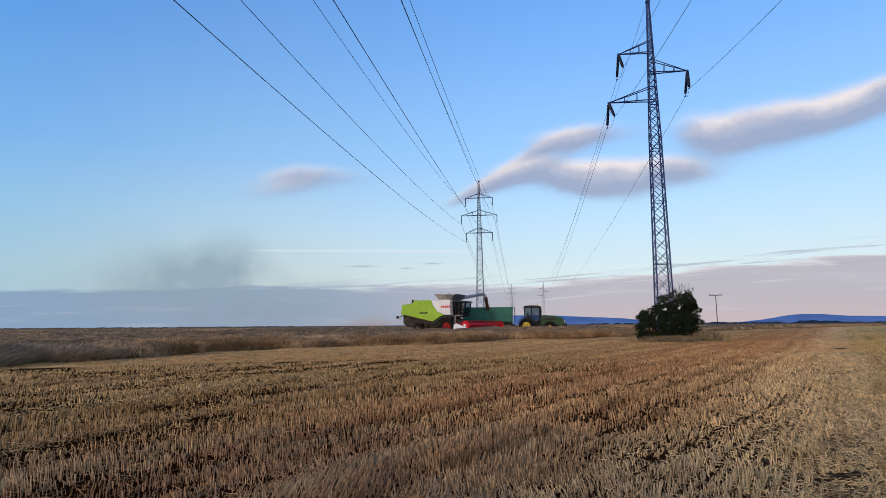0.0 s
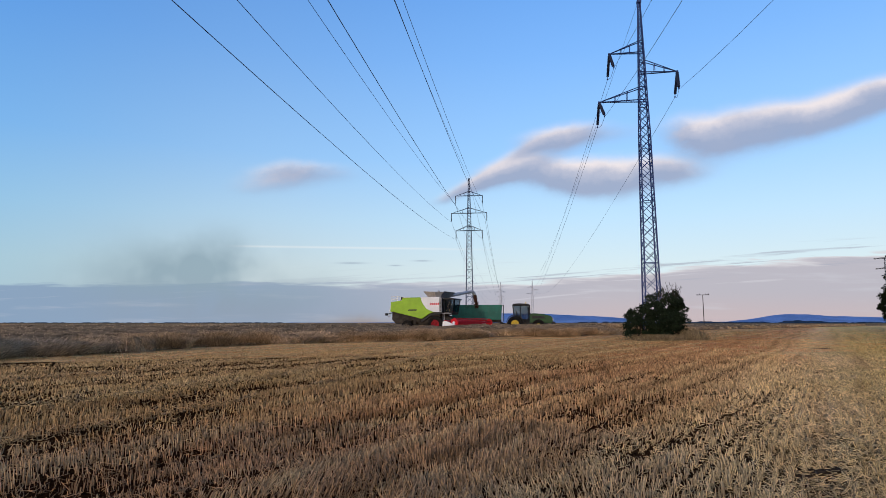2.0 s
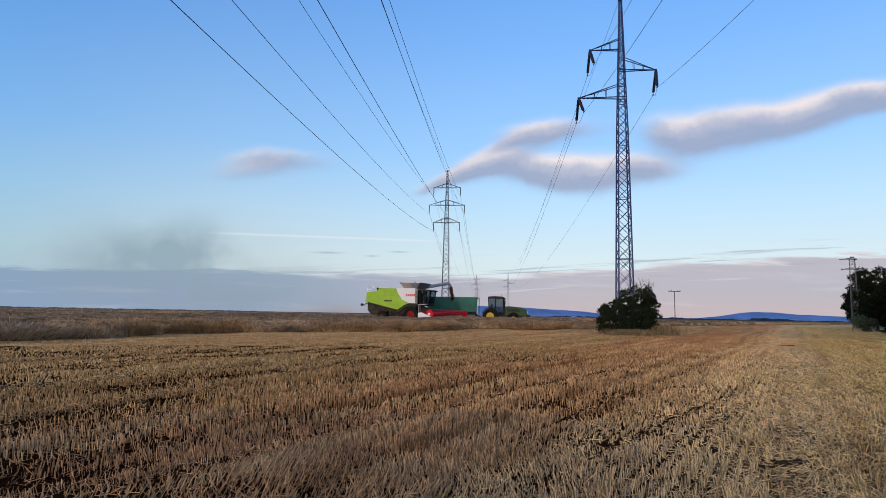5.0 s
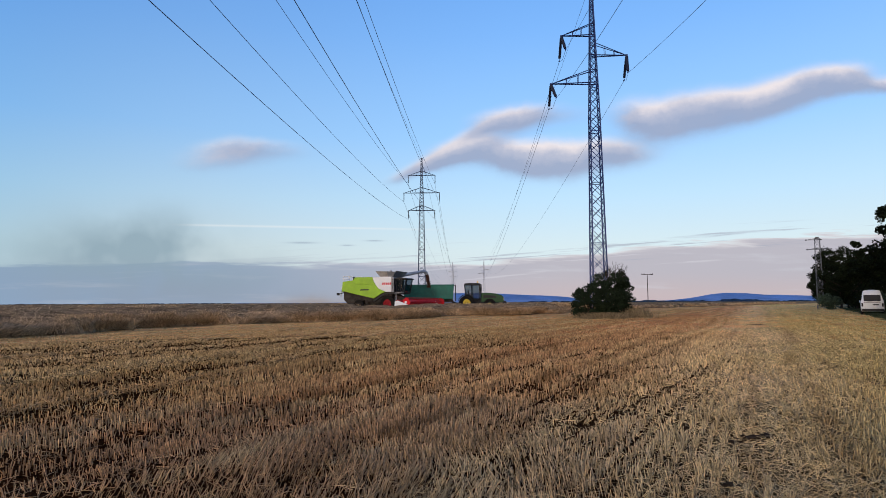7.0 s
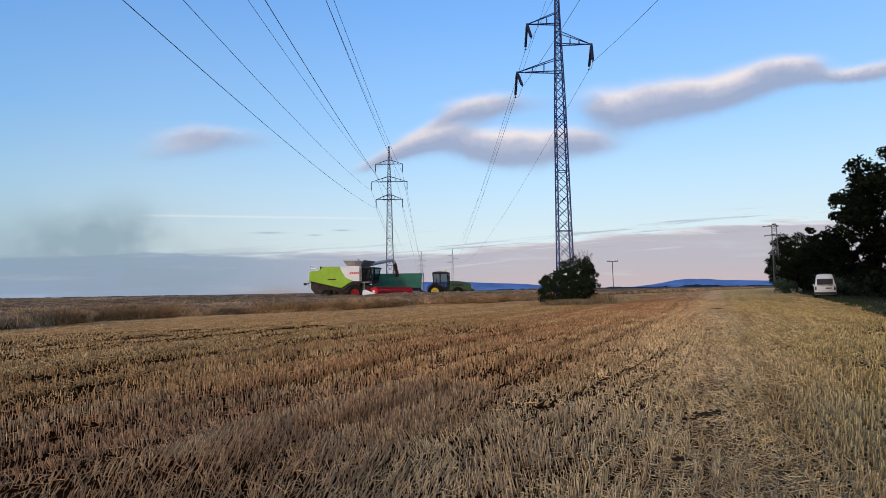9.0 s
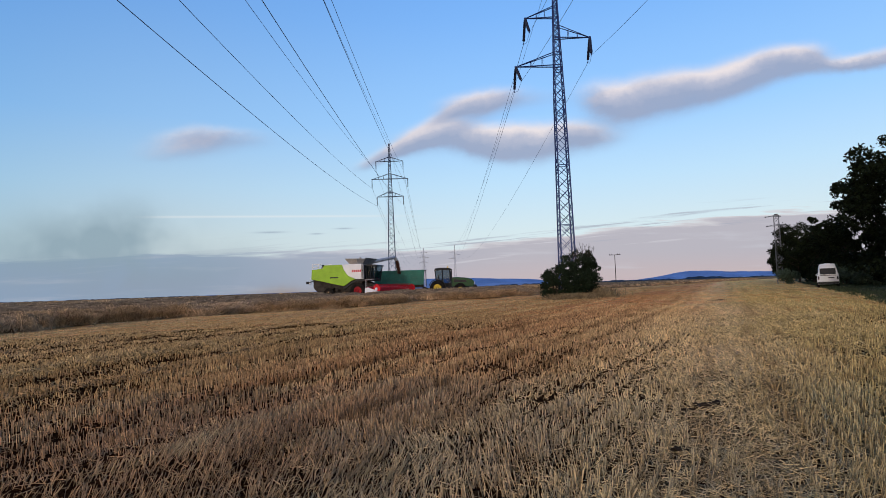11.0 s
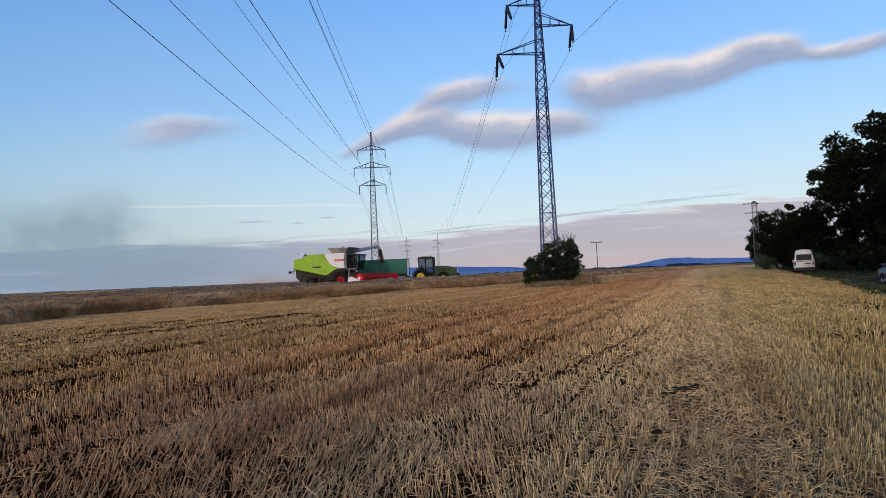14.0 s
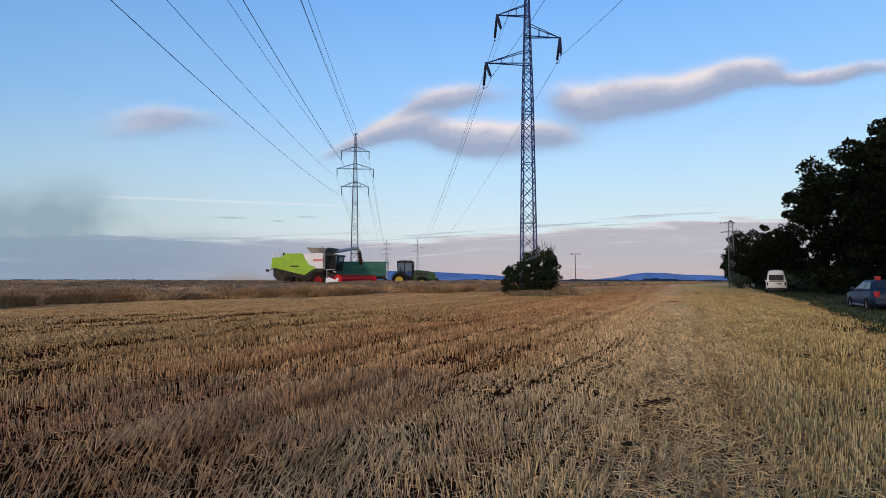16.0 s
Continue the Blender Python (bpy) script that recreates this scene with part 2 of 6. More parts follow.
def straw_material(name, straw, gain, bare=1.0):
    """Stubble and soil: colour drifts across the passes of the field, streaked along the rows."""
    mt = bpy.data.materials.new(name)
    mt.use_nodes = True
    k = Nodes(mt.node_tree)
    out, bsdf = k.node("ShaderNodeOutputMaterial"), k.node("ShaderNodeBsdfPrincipled")
    k.tree.links.new(bsdf.outputs[0], out.inputs[0])
    geo = k.node("ShaderNodeNewGeometry")
    sep = k.node("ShaderNodeSeparateXYZ")
    k.tree.links.new(geo.outputs["Position"], sep.inputs[0])
    x, y, z = sep.outputs
    s = k.m("SUBTRACT", k.m("MULTIPLY", x, RC), k.m("MULTIPLY", y, RS))
    t = k.m("ADD", k.m("MULTIPLY", x, RS), k.m("MULTIPLY", y, RC))
    flat = k.xyz(x, y, 0.0)
    patch = k.noise(flat, 0.16, 3.0)
    streak = k.noise(k.xyz(k.m("MULTIPLY", s, 1.1), k.m("MULTIPLY", t, 0.05), 0.0), 1.0, 4.0)
    sn = k.m("ADD", s, k.m("MULTIPLY", k.m("SUBTRACT", patch, 0.5), 5.0))
    pos = k.m("DIVIDE", k.m("ADD", sn, 32.0), 48.0, clamp=True)
    tint = k.ramp(pos, [(0.0, (0.40, 0.285, 0.150)), (0.33, (0.40, 0.270, 0.142)), (0.42, (0.34, 0.232, 0.116)), (0.48, (0.34, 0.218, 0.112)), (0.53, (0.38, 0.212, 0.112)), (0.59, (0.45, 0.268, 0.145)),
                        (0.62, (0.52, 0.350, 0.200)), (0.65, (0.60, 0.440, 0.255)), (0.672, (0.54, 0.405, 0.220)), (0.70, (0.49, 0.380, 0.180)), (0.76, (0.44, 0.348, 0.162)), (1.0, (0.42, 0.335, 0.175))])
    col = k.mix(k.m("MULTIPLY", k.smooth(streak, 0.48, 0.66), 0.45), tint, (0.60, 0.455, 0.250))
    col = k.mix(k.m("MULTIPLY", k.smooth(streak, 0.47, 0.30), 0.5), col, (0.24, 0.135, 0.070))
    # lines of the machine passes: pale chaff and dark wheel marks
    bend = k.m("ADD", s, k.m("MULTIPLY", k.m("SINE", k.m("MULTIPLY", t, 0.12)), 0.4))
    for place, half, tone, weight in ((-5.7, 0.16, (0.12, 0.062, 0.026), 0.6), (-3.2, 0.20, (0.12, 0.066, 0.028), 0.65), (-2.3, 0.14, (0.12, 0.066, 0.028), 0.5), (1.1, 0.22, (0.22, 0.145, 0.060), 0.3)):
        off = k.m("DIVIDE", k.m("SUBTRACT", bend, place), half)
        band = k.m("MULTIPLY", k.m("EXPONENT", k.m("MULTIPLY", k.m("MULTIPLY", off, off), -1.0)), k.smooth(k.noise(flat, 0.7, 2.0), 0.32, 0.56))
        col = k.mix(k.m("MULTIPLY", band, weight), col, tone)
    # mottling drawn out along the rows; its dark tone paints shade between tufts
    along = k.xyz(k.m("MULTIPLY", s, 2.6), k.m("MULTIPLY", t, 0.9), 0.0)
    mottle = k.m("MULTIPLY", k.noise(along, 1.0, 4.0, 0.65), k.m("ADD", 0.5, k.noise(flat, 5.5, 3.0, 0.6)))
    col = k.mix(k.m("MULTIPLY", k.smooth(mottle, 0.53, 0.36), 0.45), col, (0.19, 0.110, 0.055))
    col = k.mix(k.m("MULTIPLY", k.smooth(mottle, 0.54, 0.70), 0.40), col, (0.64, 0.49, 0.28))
    if straw:
        amount = k.m("MULTIPLY_ADD", geo.outputs["Random Per Island"], 1.25, 0.40)
        col = k.mix(1.0, col, k.xyz(amount, amount, amount), "MULTIPLY")
        fibre = k.noise(None, 220.0, 2.0)
    else:
        fibre = k.noise(flat, 26.0, 4.0)
        clod = k.noise(flat, 5.0, 3.0)
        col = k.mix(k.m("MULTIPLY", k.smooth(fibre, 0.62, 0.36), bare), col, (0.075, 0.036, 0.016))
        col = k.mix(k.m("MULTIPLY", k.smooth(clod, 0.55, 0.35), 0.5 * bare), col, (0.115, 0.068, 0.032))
        b = k.node("ShaderNodeBump")
        b.inputs["Strength"].default_value, b.inputs["Distance"].default_value = 1.0, 0.12
        k.put(b.inputs["Height"], k.m("ADD", fibre, clod))
        k.tree.links.new(b.outputs[0], bsdf.inputs["Normal"])
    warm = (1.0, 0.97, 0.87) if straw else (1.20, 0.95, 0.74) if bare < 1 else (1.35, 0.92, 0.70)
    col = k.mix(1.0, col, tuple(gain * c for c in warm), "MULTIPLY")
    if not straw:
        # trodden chaff covers the soil of the path
        off = k.m("DIVIDE", k.m("SUBTRACT", s, 0.5), 1.0)
        mat = k.m("MULTIPLY", k.m("EXPONENT", k.m("MULTIPLY", k.m("MULTIPLY", off, off), -1.0)), k.smooth(k.noise(flat, 9.0, 4.0, 0.65), 0.38, 0.56))
        col = k.mix(k.m("MULTIPLY", mat, 0.8 * bare), col, (0.30, 0.215, 0.115))
    k.put(bsdf.inputs["Base Color"], col)
    bsdf.inputs["Roughness"].default_value = 0.62 if straw else 0.9
    bsdf.inputs["Specular IOR Level"].default_value = 0.12 if straw else 0.0
    return mt


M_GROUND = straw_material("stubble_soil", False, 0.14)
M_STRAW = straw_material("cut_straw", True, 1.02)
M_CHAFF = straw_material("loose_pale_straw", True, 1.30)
# raised gain paints in the low sun that upright stalks would catch
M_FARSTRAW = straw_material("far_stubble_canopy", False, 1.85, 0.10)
# dark stem colour includes the shade inside the standing crop
M_CROP = material("shaded_crop_stems", (0.18, 0.120, 0.066), 0.9, vary=0.5, scale=0.9, bump=0.25, bump_scale=9.0, second=(0.26, 0.178, 0.102), spec=0.0)
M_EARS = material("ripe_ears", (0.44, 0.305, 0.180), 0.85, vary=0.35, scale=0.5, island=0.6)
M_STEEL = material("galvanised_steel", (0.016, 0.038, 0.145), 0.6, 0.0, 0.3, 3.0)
M_STEEL_FAR = material("far_pylon_steel", (0.045, 0.066, 0.12), 0.6, 0.0, 0.2, 2.0)
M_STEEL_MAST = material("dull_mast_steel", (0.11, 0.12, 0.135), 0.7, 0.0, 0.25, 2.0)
# pale tone puts the distance haze into the far pylons' colour
M_STEEL_HAZE = material("haze_tinted_steel", (0.42, 0.44, 0.50), 0.8, 0.0, 0.1, 1.0)
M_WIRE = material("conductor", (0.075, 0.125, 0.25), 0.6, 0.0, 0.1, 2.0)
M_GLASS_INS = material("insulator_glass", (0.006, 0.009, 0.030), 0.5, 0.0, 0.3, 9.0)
# hill blues stand in for the haze of the air before them
M_HILL = material("haze_tinted_hill", (0.15, 0.265, 0.50), 0.95, vary=0.22, scale=0.004)
M_HILL_LOW = material("haze_tinted_foothill", (0.20, 0.31, 0.52), 0.95, vary=0.25, scale=0.006)
M_FARWOOD = material("far_woods", (0.020, 0.040, 0.075), 0.95, vary=0.3, scale=0.05)
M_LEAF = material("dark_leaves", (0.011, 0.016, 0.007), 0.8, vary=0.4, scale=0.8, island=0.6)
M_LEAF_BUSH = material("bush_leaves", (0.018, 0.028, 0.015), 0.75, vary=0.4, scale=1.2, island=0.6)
M_LEAF_PALE = material("pale_shrub_leaves", (0.060, 0.085, 0.055), 0.8, vary=0.35, scale=1.2, island=0.5)
M_BARK = material("bark", (0.035, 0.027, 0.020), 0.95, vary=0.4, scale=5.0, bump=0.03, bump_scale=20.0)
M_GRASS = material("verge_grass", (0.055, 0.068, 0.032), 0.85, vary=0.5, scale=0.7, island=0.5)
M_VERGE = material("verge_soil", (0.045, 0.050, 0.028), 0.95, vary=0.6, scale=0.6, bump=0.08, bump_scale=6.0, second=(0.13, 0.12, 0.070))
M_DRYGRASS = material("dry_grass", (0.26, 0.19, 0.10), 0.85, vary=0.4, scale=0.9, island=0.5)
M_WOODPOLE = material("pole_wood", (0.07, 0.062, 0.06), 0.9, vary=0.3, scale=4.0)


# ---- geometry helpers ----
def part(name, bm, material, parent=None, label=""):
    me = bpy.data.meshes.new(name)
    bm.to_mesh(me)
    bm.free()
    me.materials.append(material)
    ob = new(name, me)
    if parent is not None:
        ob.parent = parent
    return tagged(ob, label)


def thing(name, m, label, category, group="", kind=""):
    ob = new(name)
    ob.empty_display_size = 0.2
    ob.matrix_basis = m
    return tagged(ob, label, category, group, kind)


def mesh_object(name, verts, faces, material, parent=None, smooth=False):
    """A mesh from numpy arrays; all faces have the same number of corners."""
    verts, faces = np.asarray(verts, dtype=np.float32), np.asarray(faces, dtype=np.int32)
    me = bpy.data.meshes.new(name)
    me.vertices.add(len(verts))
    me.vertices.foreach_set("co", verts.ravel())
    me.loops.add(faces.size)
    me.loops.foreach_set("vertex_index", faces.ravel())
    me.polygons.add(len(faces))
    me.polygons.foreach_set("loop_start", np.arange(0, faces.size, faces.shape[1], dtype=np.int32))
    if smooth:
        me.polygons.foreach_set("use_smooth", np.ones(len(faces), dtype=bool))
    me.update(calc_edges=True)
    me.materials.append(material)
    ob = new(name, me)
    if parent is not None:
        ob.parent = parent
    return ob


def add_box(bm, lo, hi, bevel=0.0):
    c = [(a + b) / 2 for a, b in zip(lo, hi)]
    d = [max(1e-4, b - a) for a, b in zip(lo, hi)]
    g = bmesh.ops.create_cube(bm, size=1.0, matrix=Matrix.Translation(c) @ Matrix.Diagonal((*d, 1)))
    if bevel:
        es = list({e for v in g["verts"] for e in v.link_edges})
        bmesh.ops.bevel(bm, geom=es, offset=bevel, segments=2, affect="EDGES", profile=0.6)


def add_bar(bm, a, b, r, sides=4, r2=None):
    """A straight bar from a to b."""
    a, b = Vector(a), Vector(b)
    d = b - a
    if d.length < 1e-5:
        return
    m = Matrix.Translation((a + b) / 2) @ d.to_track_quat("Z", "Y").to_matrix().to_4x4()
    bmesh.ops.create_cone(bm, cap_ends=True, segments=sides, radius1=r, radius2=r if r2 is None else r2, depth=d.length, matrix=m)


def add_prism(bm, outline, y0, y1, bevel=0.0):
    """Extrude an (x, z) outline from y0 to y1."""
    a = [bm.verts.new((x, y0, z)) for x, z in outline]
    b = [bm.verts.new((x, y1, z)) for x, z in outline]
    n = len(outline)
    fs = [bm.faces.new(a), bm.faces.new(b[::-1])]
    for i in range(n):
        fs.append(bm.faces.new((a[i], b[i], b[(i + 1) % n], a[(i + 1) % n])))
    bmesh.ops.recalc_face_normals(bm, faces=fs)
    if bevel:
        es = [e for e in {e for f in fs for e in f.edges}]
        bmesh.ops.bevel(bm, geom=es, offset=bevel, segments=2, affect="EDGES", profile=0.6)


def add_wheel(bm, r, w, lugs=0):
    """A lathe-turned tyre round the y axis, with lugs."""
    prof = [(0.55 * r, -0.46 * w), (0.80 * r, -0.5 * w), (0.95 * r, -0.44 * w), (r, -0.30 * w), (r, 0.30 * w), (0.95 * r, 0.44 * w), (0.80 * r, 0.5 * w), (0.55 * r, 0.46 * w)]
    rings = []
    n = 32
    for i in range(n):
        a = 2 * math.pi * i / n
        rings.append([bm.verts.new((p * math.cos(a), q, p * math.sin(a))) for p, q in prof])
    for i in range(n):
        for j in range(len(prof)):
            bm.faces.new((rings[i][j], rings[(i + 1) % n][j], rings[(i + 1) % n][(j + 1) % len(prof)], rings[i][(j + 1) % len(prof)]))
    for i in range(lugs):
        a = 2 * math.pi * i / lugs
        for side in (-1, 1):
            b = a + side * 0.08
            c = Vector((math.cos(b) * r, side * w * 0.22, math.sin(b) * r))
            m = Matrix.Translation(c) @ Matrix.Rotation(-b, 4, "Y") @ Matrix.Rotation(side * 0.6, 4, "X") @ Matrix.Diagonal((0.07 * r, 0.5 * w, 0.055 * r, 1))
            bmesh.ops.create_cube(bm, size=1.0, matrix=m)
    bmesh.ops.recalc_face_normals(bm, faces=bm.faces)


def add_disc(bm, r, y0, y1, dish=0.0, sides=24):
    """A dished rim disc round the y axis."""
    prof = [(r, y0), (r, y1), (r * 0.72, y1), (r * 0.62, y1 - dish), (r * 0.25, y1 - dish), (r * 0.2, y1 + 0.02), (0.001, y1 + 0.02)]
    rings = [[bm.verts.new((p * math.cos(2 * math.pi * i / sides), q, p * math.sin(2 * math.pi * i / sides))) for p, q in prof] for i in range(sides)]
    for i in range(sides):
        for j in range(len(prof) - 1):
            bm.faces.new((rings[i][j], rings[(i + 1) % sides][j], rings[(i + 1) % sides][j + 1], rings[i][j + 1]))
    bmesh.ops.recalc_face_normals(bm, faces=bm.faces)


# ---- plan of the field ----
CROP_Y = [-40, 0, 23.3, 28.2, 38.0, 44.5, 46.2, 48.0, 56.5, 61.0, 62.0, 63.5, 65.0, 78.0, 120.0, 260.0, 600.0, 4000.0]
CROP_X = [-36, -22.5, -17.2, -15.6, -13.2, -7.1, -3.6, -0.3, 4.6, 5.2, 15.4, 16.6, 21.0, 25.5, 55.0, 190.0, 520.0, 3900.0]
COMBINE_AT, COMBINE_AZ = (1.05, 74.4), 115.0
TRACTOR_AT, TRACTOR_AZ = (11.2, 81.0), 97.0


def crop_edge(y):
    """x of the edge of the standing crop at the distance y, with a ragged outline."""
    y = np.asarray(y, dtype=float)
    return np.interp(y, CROP_Y, CROP_X) + 0.35 * np.sin(y * 1.7) + 0.25 * np.sin(y * 0.63 + 1.0)


def verge_edge(y):
    """x of the field's edge along the grassy track."""
    y = np.asarray(y, dtype=float)
    return np.minimum(6.0 + 0.765 * y, 4.4 + 0.82 * y) - 0.012 * np.maximum(0, y - 70) + 0.25 * np.sin(y * 0.9) + 0.15 * np.sin(y * 2.3)


def in_lane(x, y):
    """The ground already cut by the harvester and driven by the tractor."""
    h = radians(COMBINE_AZ)
    dx, dy = x - COMBINE_AT[0], y - COMBINE_AT[1]
    along, across = dx * math.sin(h) + dy * math.cos(h), dx * math.cos(h) - dy * math.sin(h)
    lane = (along < 4.2) & (along > -45) & (np.abs(across) < 6.2)
    return lane | ((y > 75.5) & (y < 86.5) & (x > -12) & (x < 20))


def rise(x, y):
    """The low swell on which the machines work."""
    a, b = np.clip((y - 58.0) / 14.0, 0, 1), np.clip((0.42 * y - x) / 10.0, 0, 1)
    return 0.40 * a * a * (3 - 2 * a) * b * b * (3 - 2 * b)


def ground_z(x, y):
    return rise(x, y) + 0.018 * np.sin(x * 0.9 + 0.4 * y) + 0.014 * np.sin(y * 1.3 - 0.5 * x) + 0.02 * np.sin((x * RC - y * RS) * 2.6)


def lattice(x, y, seed):
    """Smooth value noise on a unit lattice, 0 to 1."""
    xi, yi = np.floor(x).astype(np.int64), np.floor(y).astype(np.int64)
    fx, fy = x - xi, y - yi
    fx, fy = fx * fx * (3 - 2 * fx), fy * fy * (3 - 2 * fy)

    def h(a, b):
        v = np.sin(a * 127.1 + b * 311.7 + seed * 74.7) * 43758.5453
        return v - np.floor(v)
    return (h(xi, yi) * (1 - fx) + h(xi + 1, yi) * fx) * (1 - fy) + (h(xi, yi + 1) * (1 - fx) + h(xi + 1, yi + 1) * fx) * fy


def build_ground():
    """One sheet to the horizon, finer close by."""
    radii = np.concatenate([[0.0], np.geomspace(0.5, 4600, 110)])
    n = 144
    ang = np.linspace(0, 2 * np.pi, n, endpoint=False)
    R_, A = np.meshgrid(radii[1:], ang, indexing="ij")
    X, Y = R_ * np.sin(A), R_ * np.cos(A)
    Z = ground_z(X, Y) * np.clip(R_ / 2, 0, 1) - 0.14 * np.clip((R_ - 28) / 5, 0, 1)
    verts = np.concatenate([[[0, 0, 0]], np.stack([X, Y, Z], -1).reshape(-1, 3)])
    i, j = np.meshgrid(np.arange(len(radii) - 2), np.arange(n), indexing="ij")
    a, b = 1 + i * n + j, 1 + i * n + (j + 1) % n
    quads = np.stack([a, a + n, b + n, b], -1).reshape(-1, 4)
    j = np.arange(n)
    centre = np.stack([np.zeros(n, dtype=int), 1 + j, 1 + (j + 1) % n, np.zeros(n, dtype=int)], -1)[:, :3]
    quads = quads.tolist() + centre.tolist()
    me = bpy.data.meshes.new("ground")
    me.from_pydata(verts.tolist(), [], quads)
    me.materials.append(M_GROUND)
    tagged(new("ground", me), "brown stubble field with soil between rows", "field", kind="structure")


build_ground()


def build_far_stubble():
    """The stubble canopy beyond the stalks that can be told apart: a rough low sheet."""
    rng = np.random.default_rng(14)
    radii = np.concatenate([np.linspace(27, 160, 134), np.geomspace(164, 4400, 60)])
    ang = np.linspace(radians(-60), radians(70), 420)
    R_, A = np.meshgrid(radii, ang, indexing="ij")
    X, Y = R_ * np.sin(A), R_ * np.cos(A)
    Z = ground_z(X, Y) + 0.012 + 0.05 * rng.uniform(0, 1, X.shape) * np.clip((R_ - 60) / 60, 0.02, 1)
    n = len(ang)
    i, j = np.meshgrid(np.arange(len(radii) - 1), np.arange(n - 1), indexing="ij")
    a = (i * n + j).ravel()
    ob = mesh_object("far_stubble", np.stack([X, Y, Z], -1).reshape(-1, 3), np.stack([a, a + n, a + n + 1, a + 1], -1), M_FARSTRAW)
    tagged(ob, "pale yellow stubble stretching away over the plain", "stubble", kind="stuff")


build_far_stubble()


def blades(base, tip, width, rng):
    """Three-sided tapered straws from base to tip points: verts and triangles."""
    n = len(base)
    d = tip - base
    d /= np.linalg.norm(d, axis=1, keepdims=True) + 1e-9
    a = rng.normal(-0.3, 0.55, n)
    ref = np.stack([np.cos(a), np.sin(a), np.zeros(n)], 1)
    p = np.cross(d, ref)
    p /= np.linalg.norm(p, axis=1, keepdims=True) + 1e-9
    q = np.cross(d, p)
    w = width[:, None]
    rings = []
    for pt, s in ((base, 1.0), (tip, 0.8)):
        for k in range(3):
            c, sn = math.cos(2.0944 * k), math.sin(2.0944 * k)
            rings.append(pt + (p * c + q * sn) * w * s)
    verts = np.stack(rings, 1).reshape(-1, 3)
    o = np.arange(n)[:, None] * 6
    tri = np.array([[0, 1, 4], [0, 4, 3], [1, 2, 5], [1, 5, 4], [2, 0, 3], [2, 3, 5], [3, 4, 5]])
    return verts, (o[:, None, :] + tri[None]).reshape(-1, 3)


def ribbons(base, tip, width, rng):
    """Flat split straws, for stalks farther off: verts and quads."""
    n = len(base)
    a = rng.uniform(0, np.pi, n)
    side = np.stack([np.cos(a), np.sin(a) * 0.5, np.zeros(n)], 1) * width[:, None]
    verts = np.stack([base - side, base + side, tip + side * 0.8, tip - side * 0.8], 1).reshape(-1, 3)
    return verts, np.arange(4 * n).reshape(-1, 4)


WINDROWS = (((0, 6, 9.7, 12.5, 17, 26, 60), (-12.2, -12.27, -12.34, -13.26, -15.3, -19.0, -33.0)),
            ((0, 5.6, 7, 9.1, 12.2, 18, 50), (-8.5, -8.8, -9.07, -9.66, -10.94, -13.4, -24.0)),
            ((0, 10, 20, 40, 80), (-17.0, -18.0, -20.5, -26.0, -38.0)))


